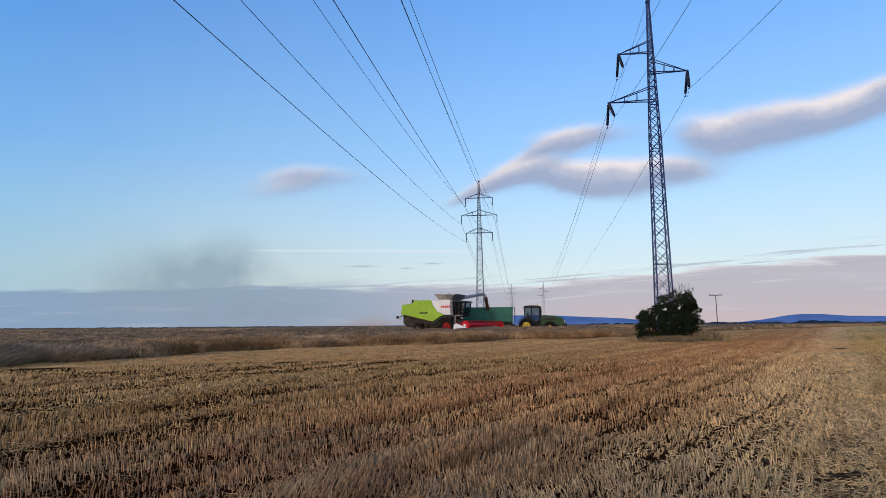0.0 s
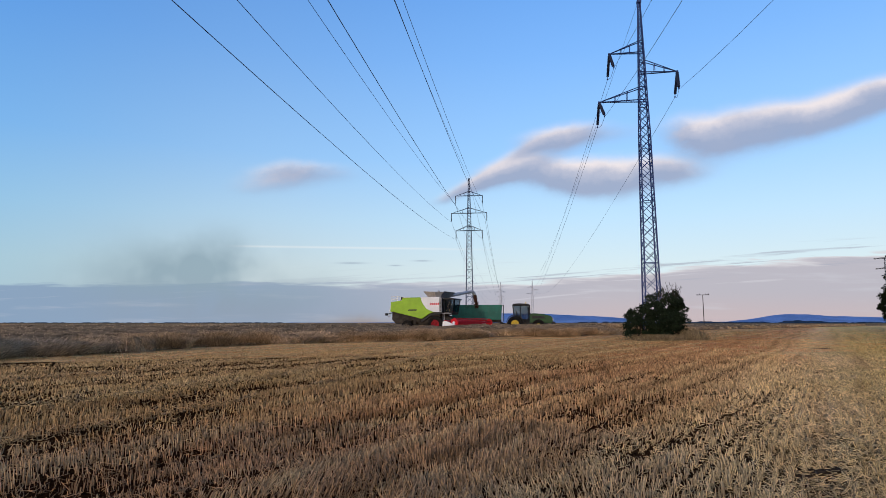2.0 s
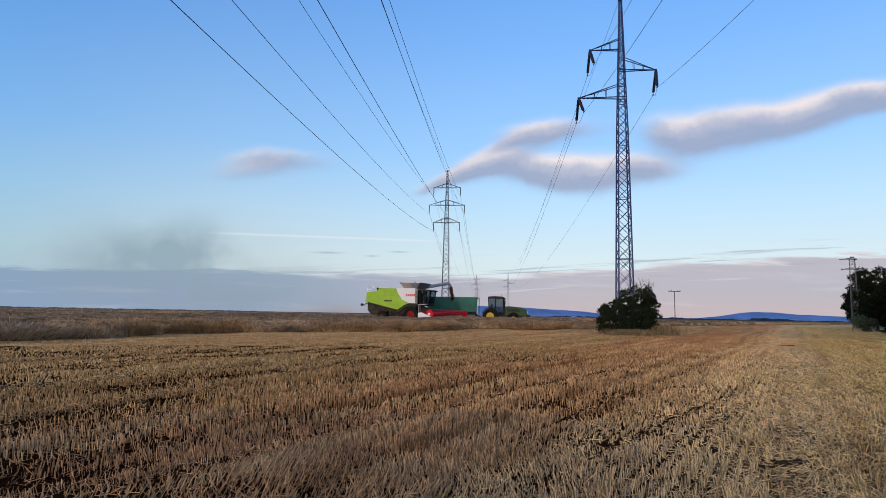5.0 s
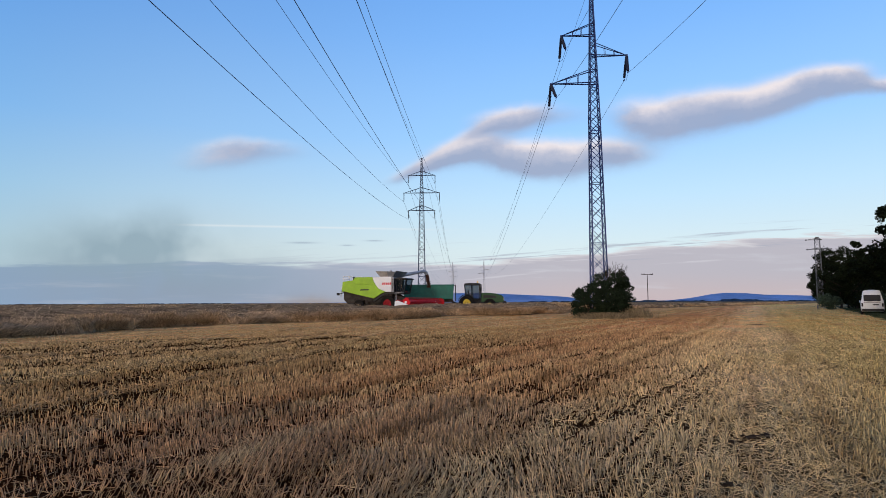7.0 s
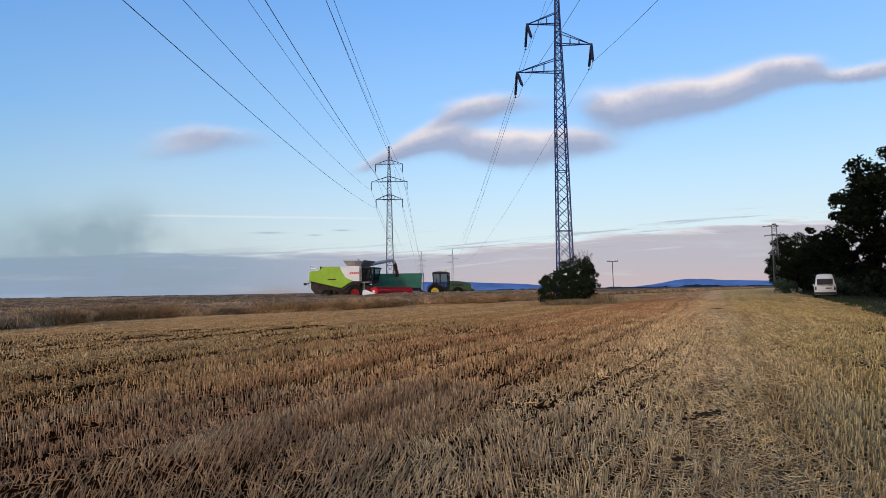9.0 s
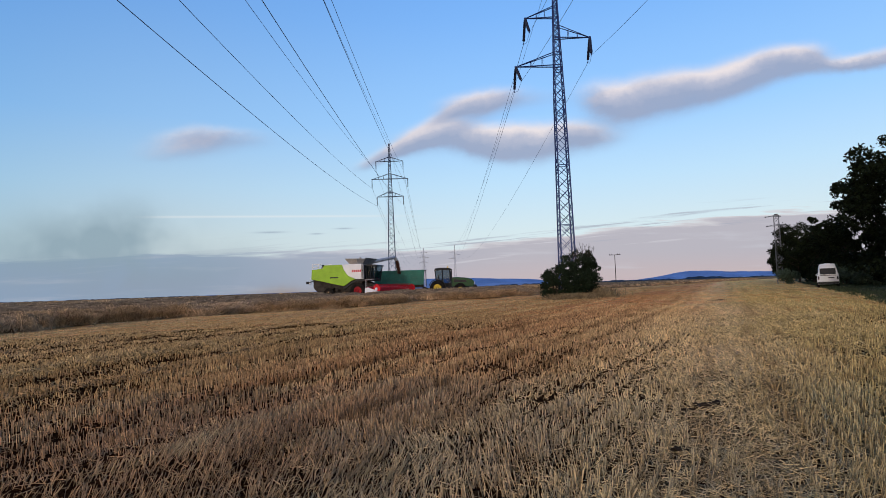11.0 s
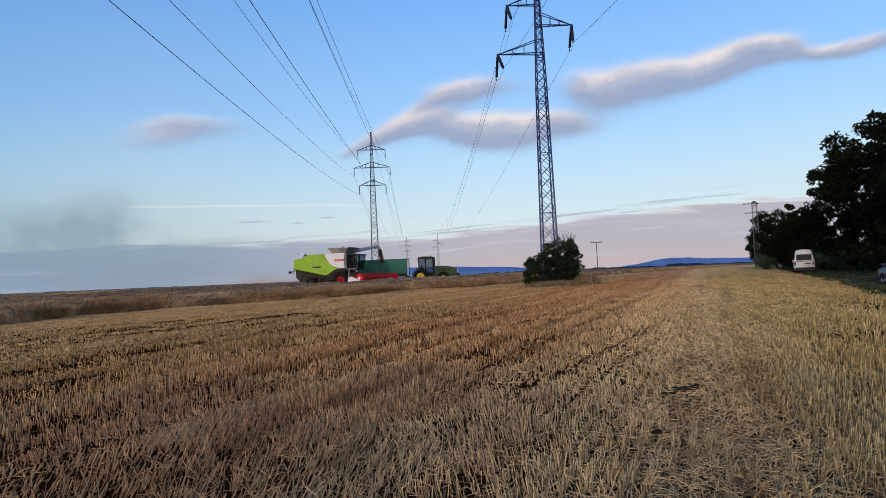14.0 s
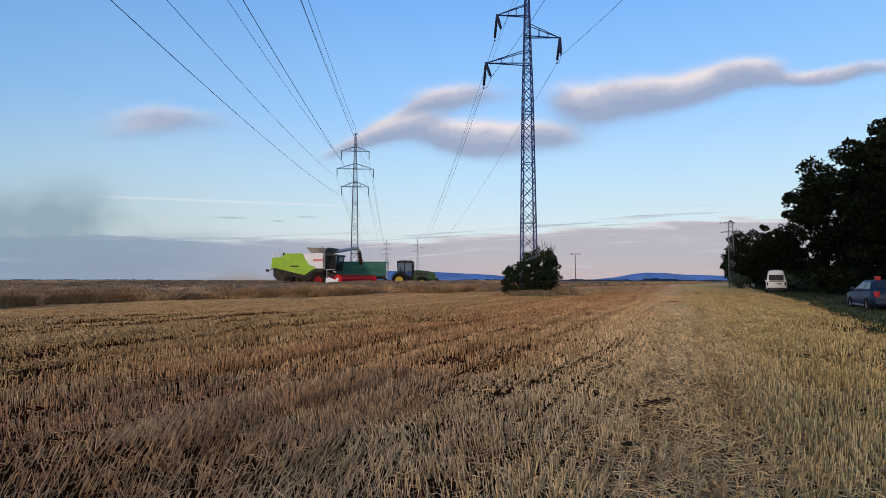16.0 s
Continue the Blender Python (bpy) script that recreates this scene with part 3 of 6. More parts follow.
def build_stubble():
    """Upright cut stalks in drilled rows, thinning with distance, with furrows and swathes where they lie flat."""
    rng = np.random.default_rng(4)
    xs, ys, ds = [], [], []
    for d0, d1, count in ((0.5, 4.0, 10500), (4.0, 7.0, 28000), (7.0, 12.0, 44000), (12.0, 20.0, 76000), (20.0, 34.0, 120000), (34.0, 60.0, 190000), (60.0, 110.0, 120000), (110.0, 220.0, 70000)):
        d = np.sqrt(rng.uniform(d0 * d0, d1 * d1, count))
        a = rng.uniform(radians(-42), radians(54), count)
        xs.append(d * np.sin(a)), ys.append(d * np.cos(a)), ds.append(d)
    # the rest of the field round the standpoint
    d = np.sqrt(rng.uniform(0.5 ** 2, 16 ** 2, 100000))
    a = rng.uniform(radians(54), radians(318), len(d))
    xs.append(d * np.sin(a)), ys.append(d * np.cos(a)), ds.append(np.maximum(d, 9.5))
    x, y, d = (np.concatenate(v) for v in (xs, ys, ds))
    s, t = x * RC - y * RS, x * RS + y * RC
    # drilled rows 12.5 cm apart, the stalks spread along each row
    s = np.round(s / 0.125) * 0.125 + rng.normal(0, 0.020, len(s))
    x, y = s * RC + t * RS, -s * RS + t * RC
    # patches: tall stands and trodden or missing ones, drawn out along the rows
    coarse = lattice(s * 0.95, t * 0.40, 23)
    clump = 0.38 * coarse + 0.32 * lattice(s * 2.6, t * 1.2, 29) + 0.30 * lattice(s * 6.5, t * 4.0, 31)
    swath = lattice(s * 0.9, t * 0.06, 3) * 0.6 + lattice(s * 0.35 + 9, t * 0.03, 5) * 0.4
    path = np.exp(-((s - 0.2) / 0.75) ** 2)
    wave = 0.4 * np.sin(t * 0.12)
    furrow = np.zeros(len(s))
    for s0, w, slope, t0, t1 in ((-15.5, 0.28, 0.0, 0, 60), (-19.0, 0.3, 0.0, 0, 70), (-4.6, 0.13, 0.02, 3, 30),
                                 (-1.62, 0.11, 0.10, 6, 15), (-1.05, 0.09, 0.10, 6, 14), (-2.9, 0.10, 0.04, 7, 26), (-24.0, 0.4, 0.0, 0, 90), (-29.0, 0.45, 0.0, 0, 90)):
        off = (s + (wave if slope == 0.0 else 0) - s0 - slope * (t - 8)) / w
        furrow = np.maximum(furrow, np.exp(-off * off) * (t > t0) * (t < t1))
    for ts, ss in WINDROWS:
        off = (s - np.interp(t, ts, ss) - 0.22) / 0.13
        furrow = np.maximum(furrow, 0.5 * np.exp(-off * off))
    furrow *= 0.45 + 0.55 * lattice(s * 0.8, t * 0.7, 37)
    tangle = np.clip((-10.5 - s + 4 * (lattice(s * 0.2, t * 0.1, 19) - 0.5)) / 3.0, 0, 1)
    flat = np.clip(np.clip((swath - 0.55) * 3.0, 0, 1) * 0.6 + path * 0.75 + 0.50 * tangle + np.clip((0.34 - clump) * 4.5, 0, 0.8), 0, 1)
    u = rng.uniform(0, 1, len(x))
    keep = (x > crop_edge(y) - 0.2) & (x < verge_edge(y) + 0.3) & (u < np.clip(0.16 + 1.7 * (clump - 0.22), np.clip(0.12 + 0.015 * d, 0, 0.5), 1)) & (rng.uniform(0, 1, len(x)) > 0.6 * furrow) & (rng.uniform(0, 1, len(x)) > 0.25 * flat)
    x, y, d, s, t, flat, clump, furrow, path = (v[keep] for v in (x, y, d, s, t, flat, clump, furrow, path))
    n = len(x)
    hgt = (0.068 + 0.062 * lattice(s * 0.5, t * 0.12, 8)) * np.clip(1.25 - d * 0.012, 0.85, 1.2) * (0.55 + 0.9 * clump) * rng.uniform(0.78, 1.15, n) * (1 - 0.45 * flat) * (1 - 0.55 * furrow)
    # a lodged strip by the path and a leaning stand close to the standpoint
    lodged = np.maximum(np.exp(-((s + 1.3) / 0.8) ** 2) * 0.6, np.clip((5.6 - t) / 1.2, 0, 1) * np.clip((s + 5.5) / 1.0, 0, 1) * np.clip((-0.8 - s) / 1.0, 0, 1))
    way = lattice(s * 0.9, t * 0.9, 41) * 9.0
    lean = 0.30 * lodged * rng.uniform(0.5, 1.3, n) + np.abs(rng.normal(0, 0.10, n)) + flat * rng.uniform(0, 1.1, n) ** 1.5 + (rng.uniform(0, 1, n) < 0.07) * rng.uniform(0.5, 1.3, n)
    la = np.where(rng.uniform(0, 1, n) < 0.6, way * (1 - lodged) + 0.35 * lodged, rng.uniform(0, 2 * np.pi, n)) + rng.normal(0, 0.5, n)
    length = hgt / np.maximum(0.6, np.cos(np.clip(lean, 0, 1.2)))
    base = np.stack([x, y, ground_z(x, y) - 0.01], 1)
    tip = base + np.stack([np.sin(lean) * np.cos(la) * length, np.sin(lean) * np.sin(la) * length, np.maximum(np.cos(lean), 0.12) * length], 1)
    width = rng.uniform(0.0027, 0.0041, n) * np.clip(d / 5.0, 1.0, 5.5) * np.clip(d / 60.0, 1.0, 2.5)
    for name_, pick, build in (("stubble", d < 9.0, blades), ("distant_stubble", d >= 9.0, ribbons)):
        v, f = build(base[pick], tip[pick], width[pick], rng)
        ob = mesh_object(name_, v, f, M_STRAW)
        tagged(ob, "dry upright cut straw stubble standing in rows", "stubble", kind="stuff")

    # loose straw and chaff lying about, most along the trodden path
    m = 66000
    d = np.maximum(np.sqrt(rng.uniform(1.5 ** 2, 26 ** 2, m)) * rng.uniform(0.2, 1, m), 1.6)
    a = rng.uniform(radians(-42), radians(54), m)
    x, y = d * np.sin(a), d * np.cos(a)
    pick = rng.uniform(0, 1, m)
    tt = np.where(rng.uniform(0, 1, m) < 0.14, rng.uniform(-14, 3.2, m), 2.5 + rng.normal(0, 0.5, m) + 34 * rng.uniform(0, 1, m) ** 1.6)
    ss = np.where(rng.uniform(0, 1, m) < 0.5, rng.normal(0.2, 0.7, m), rng.normal(1.6, 1.5, m))
    lift = np.zeros(m)
    for k, (ts, line) in enumerate(WINDROWS):
        here = (pick > 0.22 + 0.03 * k) & (pick <= 0.25 + 0.03 * k)
        ss, lift = np.where(here, np.interp(tt, ts, line) + rng.normal(0, 0.035, m) + 0.05 * np.sin(tt * 2.1), ss), np.where(here, 0.09, lift)
    x, y = np.where(pick > 0.22, ss * RC + tt * RS, x), np.where(pick > 0.22, -ss * RS + tt * RC, y)
    keep = (x > crop_edge(y)) & (x < verge_edge(y))
    x, y, lift = x[keep], y[keep], lift[keep]
    d = np.hypot(x, y)
    n = len(x)
    a = rng.uniform(0, 2 * np.pi, n)
    ln = rng.uniform(0.04, 0.15, n)
    z = ground_z(x, y) + rng.uniform(0.003, 0.05, n) + lift * rng.uniform(0, 1, n)
    base = np.stack([x, y, z], 1)
    tip = base + np.stack([np.cos(a) * ln, np.sin(a) * ln, rng.normal(0, 0.035, n)], 1)
    v, f = blades(base, tip, rng.uniform(0.0020, 0.0032, n) * np.clip(d / 6.0, 1.0, 3.5), rng)
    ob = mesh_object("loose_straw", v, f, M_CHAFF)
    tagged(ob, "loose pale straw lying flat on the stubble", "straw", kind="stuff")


build_stubble()


def build_crop():
    """The uncut crop: a rough canopy with a skirt along its edge, and stalks with ears over it."""
    rng = np.random.default_rng(9)
    ys = np.concatenate([np.linspace(-8, 100, 300), np.geomspace(101, 2500, 70)])
    back = np.concatenate([[0.0, 0.15, 0.35, 0.6], np.linspace(0.9, 40, 120), np.geomspace(42, 2200, 40)])
    Y, B = np.meshgrid(ys, back, indexing="ij")
    X = crop_edge(Y) - B + (0.5 * lattice(Y * 1.1, Y * 0, 17) + 0.35 * rng.uniform(0, 1, Y.shape) - 0.4) * np.clip(1.2 - B * 0.3, 0, 1)
    hgt = 0.58 + 0.16 * lattice(X * 0.35, Y * 0.35, 2) + 0.24 * lattice(X * 1.1, Y * 1.1, 6) + 0.08 * rng.uniform(0, 1, X.shape) * (B < 45)
    hgt = np.where(B < 0.01, 0.0, np.where(B < 0.2, hgt * 0.55, np.where(B < 0.4, hgt * 0.72, np.where(B < 0.7, hgt * 0.84, np.where(B < 1.1, hgt * 0.92, hgt)))))
    hgt = np.where(in_lane(X, Y), 0.02, hgt) + rise(X, Y)
    verts = np.stack([X, Y, hgt], -1).reshape(-1, 3)
    nb = len(back)
    i, j = np.meshgrid(np.arange(len(ys) - 1), np.arange(nb - 1), indexing="ij")
    a = (i * nb + j).ravel()
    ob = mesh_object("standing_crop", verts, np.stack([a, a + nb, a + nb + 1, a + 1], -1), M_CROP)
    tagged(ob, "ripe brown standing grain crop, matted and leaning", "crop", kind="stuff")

    m = 190000
    y = np.where(rng.uniform(0, 1, m) < 0.8, rng.uniform(10, 82, m), rng.uniform(10, 260, m))
    b = np.where(rng.uniform(0, 1, m) < 0.36, np.abs(rng.normal(0, 0.6, m)) - 0.20, rng.uniform(0, 1, m) ** 2.4 * 120)
    x = crop_edge(y) - b
    face = np.arange(m) < 9000          # the short face that looks down the field
    x, y, b = np.where(face, rng.uniform(4.8, 15.2, m), x), np.where(face, 61.2 + np.abs(b) * 0.8, y), np.where(face, np.abs(b), b)
    keep = ~in_lane(x, y)
    x, y, b = x[keep], y[keep], b[keep]
    n = len(x)
    hgt = (0.60 + 0.16 * lattice(x * 0.35, y * 0.35, 2) + 0.24 * lattice(x * 1.1, y * 1.1, 6)) * np.clip(0.75 + 0.3 * b, 0.7, 1) + rng.uniform(-0.06, 0.12, n)
    la = lattice(x * 0.25, y * 0.25, 21) * 7 + rng.normal(0, 1.0, n)
    off = np.abs(rng.normal(0, 0.30, n)) + 0.05
    front = b < 0.5
    z0 = np.where(front, hgt * rng.uniform(0.12, 0.8, n), hgt * 0.62)
    hgt = np.where(front, z0 + (hgt - z0) * rng.uniform(0.3, 1.0, n), hgt)
    low = rise(x, y)
    base = np.stack([x, y, z0 + low], 1)
    tip = np.stack([x + np.cos(la) * off, y + np.sin(la) * off, hgt + low], 1)
    d = np.hypot(x, y)
    width = rng.uniform(0.005, 0.010, n) * np.clip(d / 22.0, 1.0, 8.0)
    for pick, build in ((d < 32, blades), (d >= 32, ribbons)):
        v, f = build(base[pick], tip[pick], width[pick], rng)
        ob = mesh_object("crop_ears", v, f, M_EARS)
        tagged(ob, "ripe brown grain stalks with drooping ears", "crop", kind="stuff")


build_crop()


def build_hills():
    """Two far ridges, the blue of the air's haze put into their colour."""
    for name, dist, humps, label in (
            ("hill_ridge", 3900.0, ((0.0, 0.05, 5.0), (0.07, 0.07, 38.0), (0.18, 0.10, 62.0), (0.30, 0.06, 26.0), (0.60, 0.075, 52.0), (0.72, 0.10, 30.0), (0.95, 0.2, 34.0)), "long low wooded hills, hazed deep blue"),
            ("foothill_ridge", 3300.0, ((0.05, 0.04, 14.0), (0.12, 0.06, 22.0), (0.25, 0.08, 18.0), (0.42, 0.05, 5.0), (0.66, 0.05, 11.0), (0.8, 0.1, 9.0)), "lower slope of the hills, hazed pale blue")):
        us = np.linspace(-0.25, 1.25, 260)
        h = sum(a * np.exp(-((us - c) / w) ** 2) for c, w, a in humps) + 2.5 * lattice(us * 60, us * 0, 4) + 1.0
        verts, n = [], len(us)
        for k, (dy, frac) in enumerate(((0, 0.0), (90, 0.45), (200, 0.8), (330, 1.0), (600, 0.0))):
            verts.append(np.stack([us * (dist + dy), np.full(n, dist + dy), h * frac * (0.93 + 0.07 * lattice(us * 40, us * 0 + k, 7)) - (1 if frac == 0 else 0)], 1))
        i, j = np.meshgrid(np.arange(4), np.arange(n - 1), indexing="ij")
        a = (i * n + j).ravel()
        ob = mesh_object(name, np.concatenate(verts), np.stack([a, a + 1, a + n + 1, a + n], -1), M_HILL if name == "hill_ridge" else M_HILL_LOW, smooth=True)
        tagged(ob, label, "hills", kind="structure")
    # far belts of woodland and hedges on the plain
    rng = np.random.default_rng(12)
    pos, r = [], []
    for u0, u1, dist, cnt, size in ((-0.80, -0.25, 1900, 260, 2.6), (0.22, 0.52, 1500, 60, 4.0), (0.50, 0.95, 1100, 160, 3.6), (0.14, 0.20, 900, 8, 6.0), (0.43, 0.5, 900, 12, 4.5), (0.60, 0.66, 800, 14, 5.0)):
        u = rng.uniform(u0, u1, cnt)
        yy = dist * rng.uniform(0.9, 1.2, cnt)
        pos.append(np.stack([u * yy, yy, rise(u * yy, yy)], 1)), r.append(rng.uniform(0.5, 1.2, cnt) * size)
    pos, r = np.concatenate(pos), np.concatenate(r)
    bm = bmesh.new()
    bmesh.ops.create_icosphere(bm, subdivisions=2, radius=1.0)
    bv = np.array([v.co[:] for v in bm.verts])
    bf = np.array([[v.index for v in f.verts] for f in bm.faces])
    bm.free()
    vs, fs = [], []
    for k, (p, q) in enumerate(zip(pos, r)):
        wob = 1 + 0.3 * (rng.uniform(0, 1, len(bv)) - 0.5)
        vs.append(bv * wob[:, None] * (q * 2.2, q, q * 0.8) + p), fs.append(bf + k * len(bv))
    ob = mesh_object("far_woods", np.concatenate(vs), np.concatenate(fs), M_FARWOOD)
    tagged(ob, "dark hedges and woods far off on the plain", "woods", kind="stuff")


build_hills()


# ---- power lines ----
def tower_width(z, top, base_w, top_w, kink, kink_w):
    return float(np.interp(z, [0, kink, top], [base_w, kink_w, top_w]))


def lattice_tower(name, m, top, base_w, kink, kink_w, top_w, arms, panels, r, mat, label, group, plain=False):
    """A square lattice mast. arms: (height, reach to -x, reach to +x, rise of the upper tie)."""
    root = thing(name, m, label, "pylon", group)

    def corner(z, i):
        w = tower_width(z, top, base_w, top_w, kink, kink_w) / 2
        return Vector(((-w, w, w, -w)[i], (-w, -w, w, w)[i], z))
    for i in range(4):
        bm = bmesh.new()
        add_bar(bm, corner(0, i), corner(kink, i), r)
        add_bar(bm, corner(kink, i), corner(top, i), r * 0.85)
        part("leg", bm, mat, root)
    zs = [0.0]
    while zs[-1] < top - 0.4:
        zs.append(min(top, zs[-1] + max(0.55, panels * tower_width(zs[-1], top, base_w, top_w, kink, kink_w))))
    for i in range(4):
        bm = bmesh.new()
        for k, (z0, z1) in enumerate(zip(zs, zs[1:])):
            p0, p1, q0, q1 = corner(z0, i), corner(z1, i), corner(z0, (i + 1) % 4), corner(z1, (i + 1) % 4)
            if plain:
                add_bar(bm, *((p0, q1) if k % 2 else (q0, p1)), r * 0.6, 3)
            else:
                add_bar(bm, p0, q1, r * 0.44, 3)
                add_bar(bm, q0, p1, r * 0.44, 3)
            if k % 5 == 4:
                add_bar(bm, p1, q1, r * 0.6, 3)
        part("bracing", bm, mat, root)
    for z, left, right, rise in arms:
        for sgn, reach in ((-1, left), (1, right)):
            if not reach:
                continue
            bm = bmesh.new()
            tip = Vector((sgn * reach, 0, z))
            w = tower_width(z, top, base_w, top_w, kink, kink_w) / 2
            wu = tower_width(z + rise, top, base_w, top_w, kink, kink_w) / 2
            add_box(bm, (tip.x - 0.12, -0.1, z - 0.1), (tip.x + 0.12, 0.1, z + 0.1))
            arm = part("crossarm", bm, mat, root)
            for sy in (-1, 1):
                a, b = Vector((sgn * w, sy * w, z)), Vector((sgn * wu, sy * wu, z + rise))
                for name_, p, q, rr in (("chord", Vector((-sgn * w, sy * w, z)), tip, 0.75), ("upper_tie", b, tip, 0.6), ("belt", Vector((-sgn * wu, sy * wu, z + rise)), b, 0.6)):
                    bm = bmesh.new()
                    add_bar(bm, p, q, r * rr)
                    part(name_, bm, mat, arm)
                for fr in (0.3, 0.6):
                    bm = bmesh.new()
                    add_bar(bm, a.lerp(tip, fr), b.lerp(tip, fr), r * 0.4, 3)
                    part("hanger", bm, mat, arm)
            for fr in (0.2, 0.45, 0.7):
                bm = bmesh.new()
                add_bar(bm, Vector((sgn * w, -w, z)).lerp(tip, fr), Vector((sgn * w, w, z)).lerp(tip, fr), r * 0.4, 3)
                part("strut", bm, mat, arm)
    bm = bmesh.new()
    add_box(bm, (-0.25, -0.25, top - 0.05), (0.25, 0.25, top + 0.25))
    part("peak_cap", bm, mat, root)
    return root


def insulator(a, b, label, ribs=14, r=0.19):
    """A string of discs from a to b, in world coordinates."""
    a, b = Vector(a), Vector(b)
    root = thing("insulator_string", Matrix.Translation(a), label, "insulator", "insulators on the pylons")
    d = b - a
    for i in range(ribs):
        bm = bmesh.new()
        p = d * (0.08 + 0.80 * i / ribs)
        q = p + d.normalized() * (d.length * 0.80 / ribs * 0.95)
        add_bar(bm, p, q, r, 8, r * 0.75)
        part("disc", bm, M_GLASS_INS, root)
    bm = bmesh.new()
    add_bar(bm, (0, 0, 0), d, 0.03)
    part("rod", bm, M_STEEL, root)
    bm = bmesh.new()
    add_bar(bm, d * 0.97 + Vector((0, -0.15, 0)), d * 0.97 + Vector((0, 0.15, 0)), 0.07, 6)
    part("clamp", bm, M_STEEL, root)
    return root


def wire(points, r, mat=None, label="dark overhead conductor sagging between pylons"):
    cu = bpy.data.curves.new("overhead_wire", "CURVE")
    cu.dimensions, cu.bevel_depth, cu.bevel_resolution = "3D", r, 1
    sp = cu.splines.new("POLY")
    sp.points.add(len(points) - 1)
    for p, q in zip(sp.points, points):
        p.co = (*q, 1)
    cu.materials.append(mat or M_WIRE)
    ob = new("overhead_wire", cu)
    return tagged(ob, label, "power line", "overhead wires")


def span(a, b, sag, n=40):
    a, b = Vector(a), Vector(b)
    return [a.lerp(b, i / n) - Vector((0, 0, 4 * sag * (i / n) * (1 - i / n))) for i in range(n + 1)]


def near_span(x0, y0, z0, s, a, b, far_y, n=70):
    """From the pylon towards and past the camera."""
    return [(x0 + s * q, y0 - q, z0 + a * q + b * q * q) for q in np.linspace(0, y0 - far_y, n)]


LINE_TURN = -7.9                     # degrees; both lines run this way
FAR_TURN = pose(0, 0, 0, 0, 0, LINE_TURN)


def build_lines():
    # near single-circuit pylon in the bush
    T = Vector((25.2, 68.0, 0))
    tm = Matrix.Translation(T) @ FAR_TURN
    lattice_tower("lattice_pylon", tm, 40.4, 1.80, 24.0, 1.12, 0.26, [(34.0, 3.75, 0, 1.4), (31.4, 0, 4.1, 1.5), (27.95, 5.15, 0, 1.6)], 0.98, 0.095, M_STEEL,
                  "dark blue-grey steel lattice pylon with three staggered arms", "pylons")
    ends = []
    tips = [(-3.75, 34.0), (4.1, 31.4), (-5.15, 27.95)]
    targets = [(21.84, 32.03), (29.63, 29.41), (20.55, 25.97)]
    for (lx, lz), (ex, ez) in zip(tips, targets):
        tip = tm @ Vector((lx, 0, lz))
        ny = tip.y - 1.3
        near = Vector((ex * ny / 68.0, ny, 1.52 + (ez - 1.52) * ny / 68.0))
        far = Vector((tip.x - 0.05, tip.y + 0.9, lz - 2.9))
        insulator(tip, near, "dark ribbed insulator string hanging from a crossarm")
        insulator(tip, far, "dark ribbed insulator string hanging from a crossarm", 16)
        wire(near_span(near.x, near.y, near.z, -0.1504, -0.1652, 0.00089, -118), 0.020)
        ends.append(far)
        wire([near, near.lerp(far, 0.5) - Vector((0, 0, 0.5)), far], 0.02)
    # far pylon of the same line
    F = Vector((91.8, 545, 0))
    fm = Matrix.Translation(F) @ FAR_TURN
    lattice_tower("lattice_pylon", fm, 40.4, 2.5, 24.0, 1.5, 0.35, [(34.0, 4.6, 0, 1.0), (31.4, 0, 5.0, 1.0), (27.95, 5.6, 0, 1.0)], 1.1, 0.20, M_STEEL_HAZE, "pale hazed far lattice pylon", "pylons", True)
    for (lx, lz), far in zip(tips, ends):
        wire(span(far, fm @ Vector((lx, 0, lz - 2)), 9.5), 0.024)
    apex, fapex = T + Vector((-0.1, 0, 40.5)), F + Vector((0, 0, 40.5))
    wire(span(apex, fapex, 8.0), 0.02)
    # double-circuit pylon
    P = Vector((9.33, 150.0, 0))
    pm = Matrix.Translation(P) @ FAR_TURN
    arms = [(34.0, 3.45, 3.45, 1.1), (29.45, 4.55, 4.55, 1.3), (24.9, 3.36, 3.36, 1.2)]
    G = Vector((62.6, 545, 0))
    gm = Matrix.Translation(G) @ FAR_TURN
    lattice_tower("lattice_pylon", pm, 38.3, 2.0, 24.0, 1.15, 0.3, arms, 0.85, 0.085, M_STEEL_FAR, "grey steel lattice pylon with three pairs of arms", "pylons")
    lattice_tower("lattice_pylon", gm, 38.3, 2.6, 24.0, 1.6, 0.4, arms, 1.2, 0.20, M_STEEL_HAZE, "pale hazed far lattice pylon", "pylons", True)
    for z, reach, _, _ in arms:
        for sgn in (-1, 1):
            tip = pm @ Vector((sgn * reach, 0, z))
            low = tip - Vector((0, 0, 2.25))
            insulator(tip, low, "thin dark insulator hanging from a crossarm", 12, 0.11)
            wire(near_span(low.x, low.y, low.z, -0.1377, -0.0937, 0.000288, -176), 0.024)
            wire(span(low, gm @ Vector((sgn * reach, 0, z - 2.25)), 11.0), 0.026)
    top = pm @ Vector((0, 0, 38.5))
    wire(near_span(top.x, top.y, top.z, -0.1377, -0.085, 0.00026, -176), 0.018)
    wire(span(top, gm @ Vector((0, 0, 38.5)), 9.0), 0.025)
    # a still farther pylon of each line, and the mast beyond the trees
    for x, y, k in ((104.0, 900.0, 1.0),):
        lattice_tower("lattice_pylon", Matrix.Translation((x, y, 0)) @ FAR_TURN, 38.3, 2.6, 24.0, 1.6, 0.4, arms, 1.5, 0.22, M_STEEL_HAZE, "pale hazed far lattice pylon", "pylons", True)
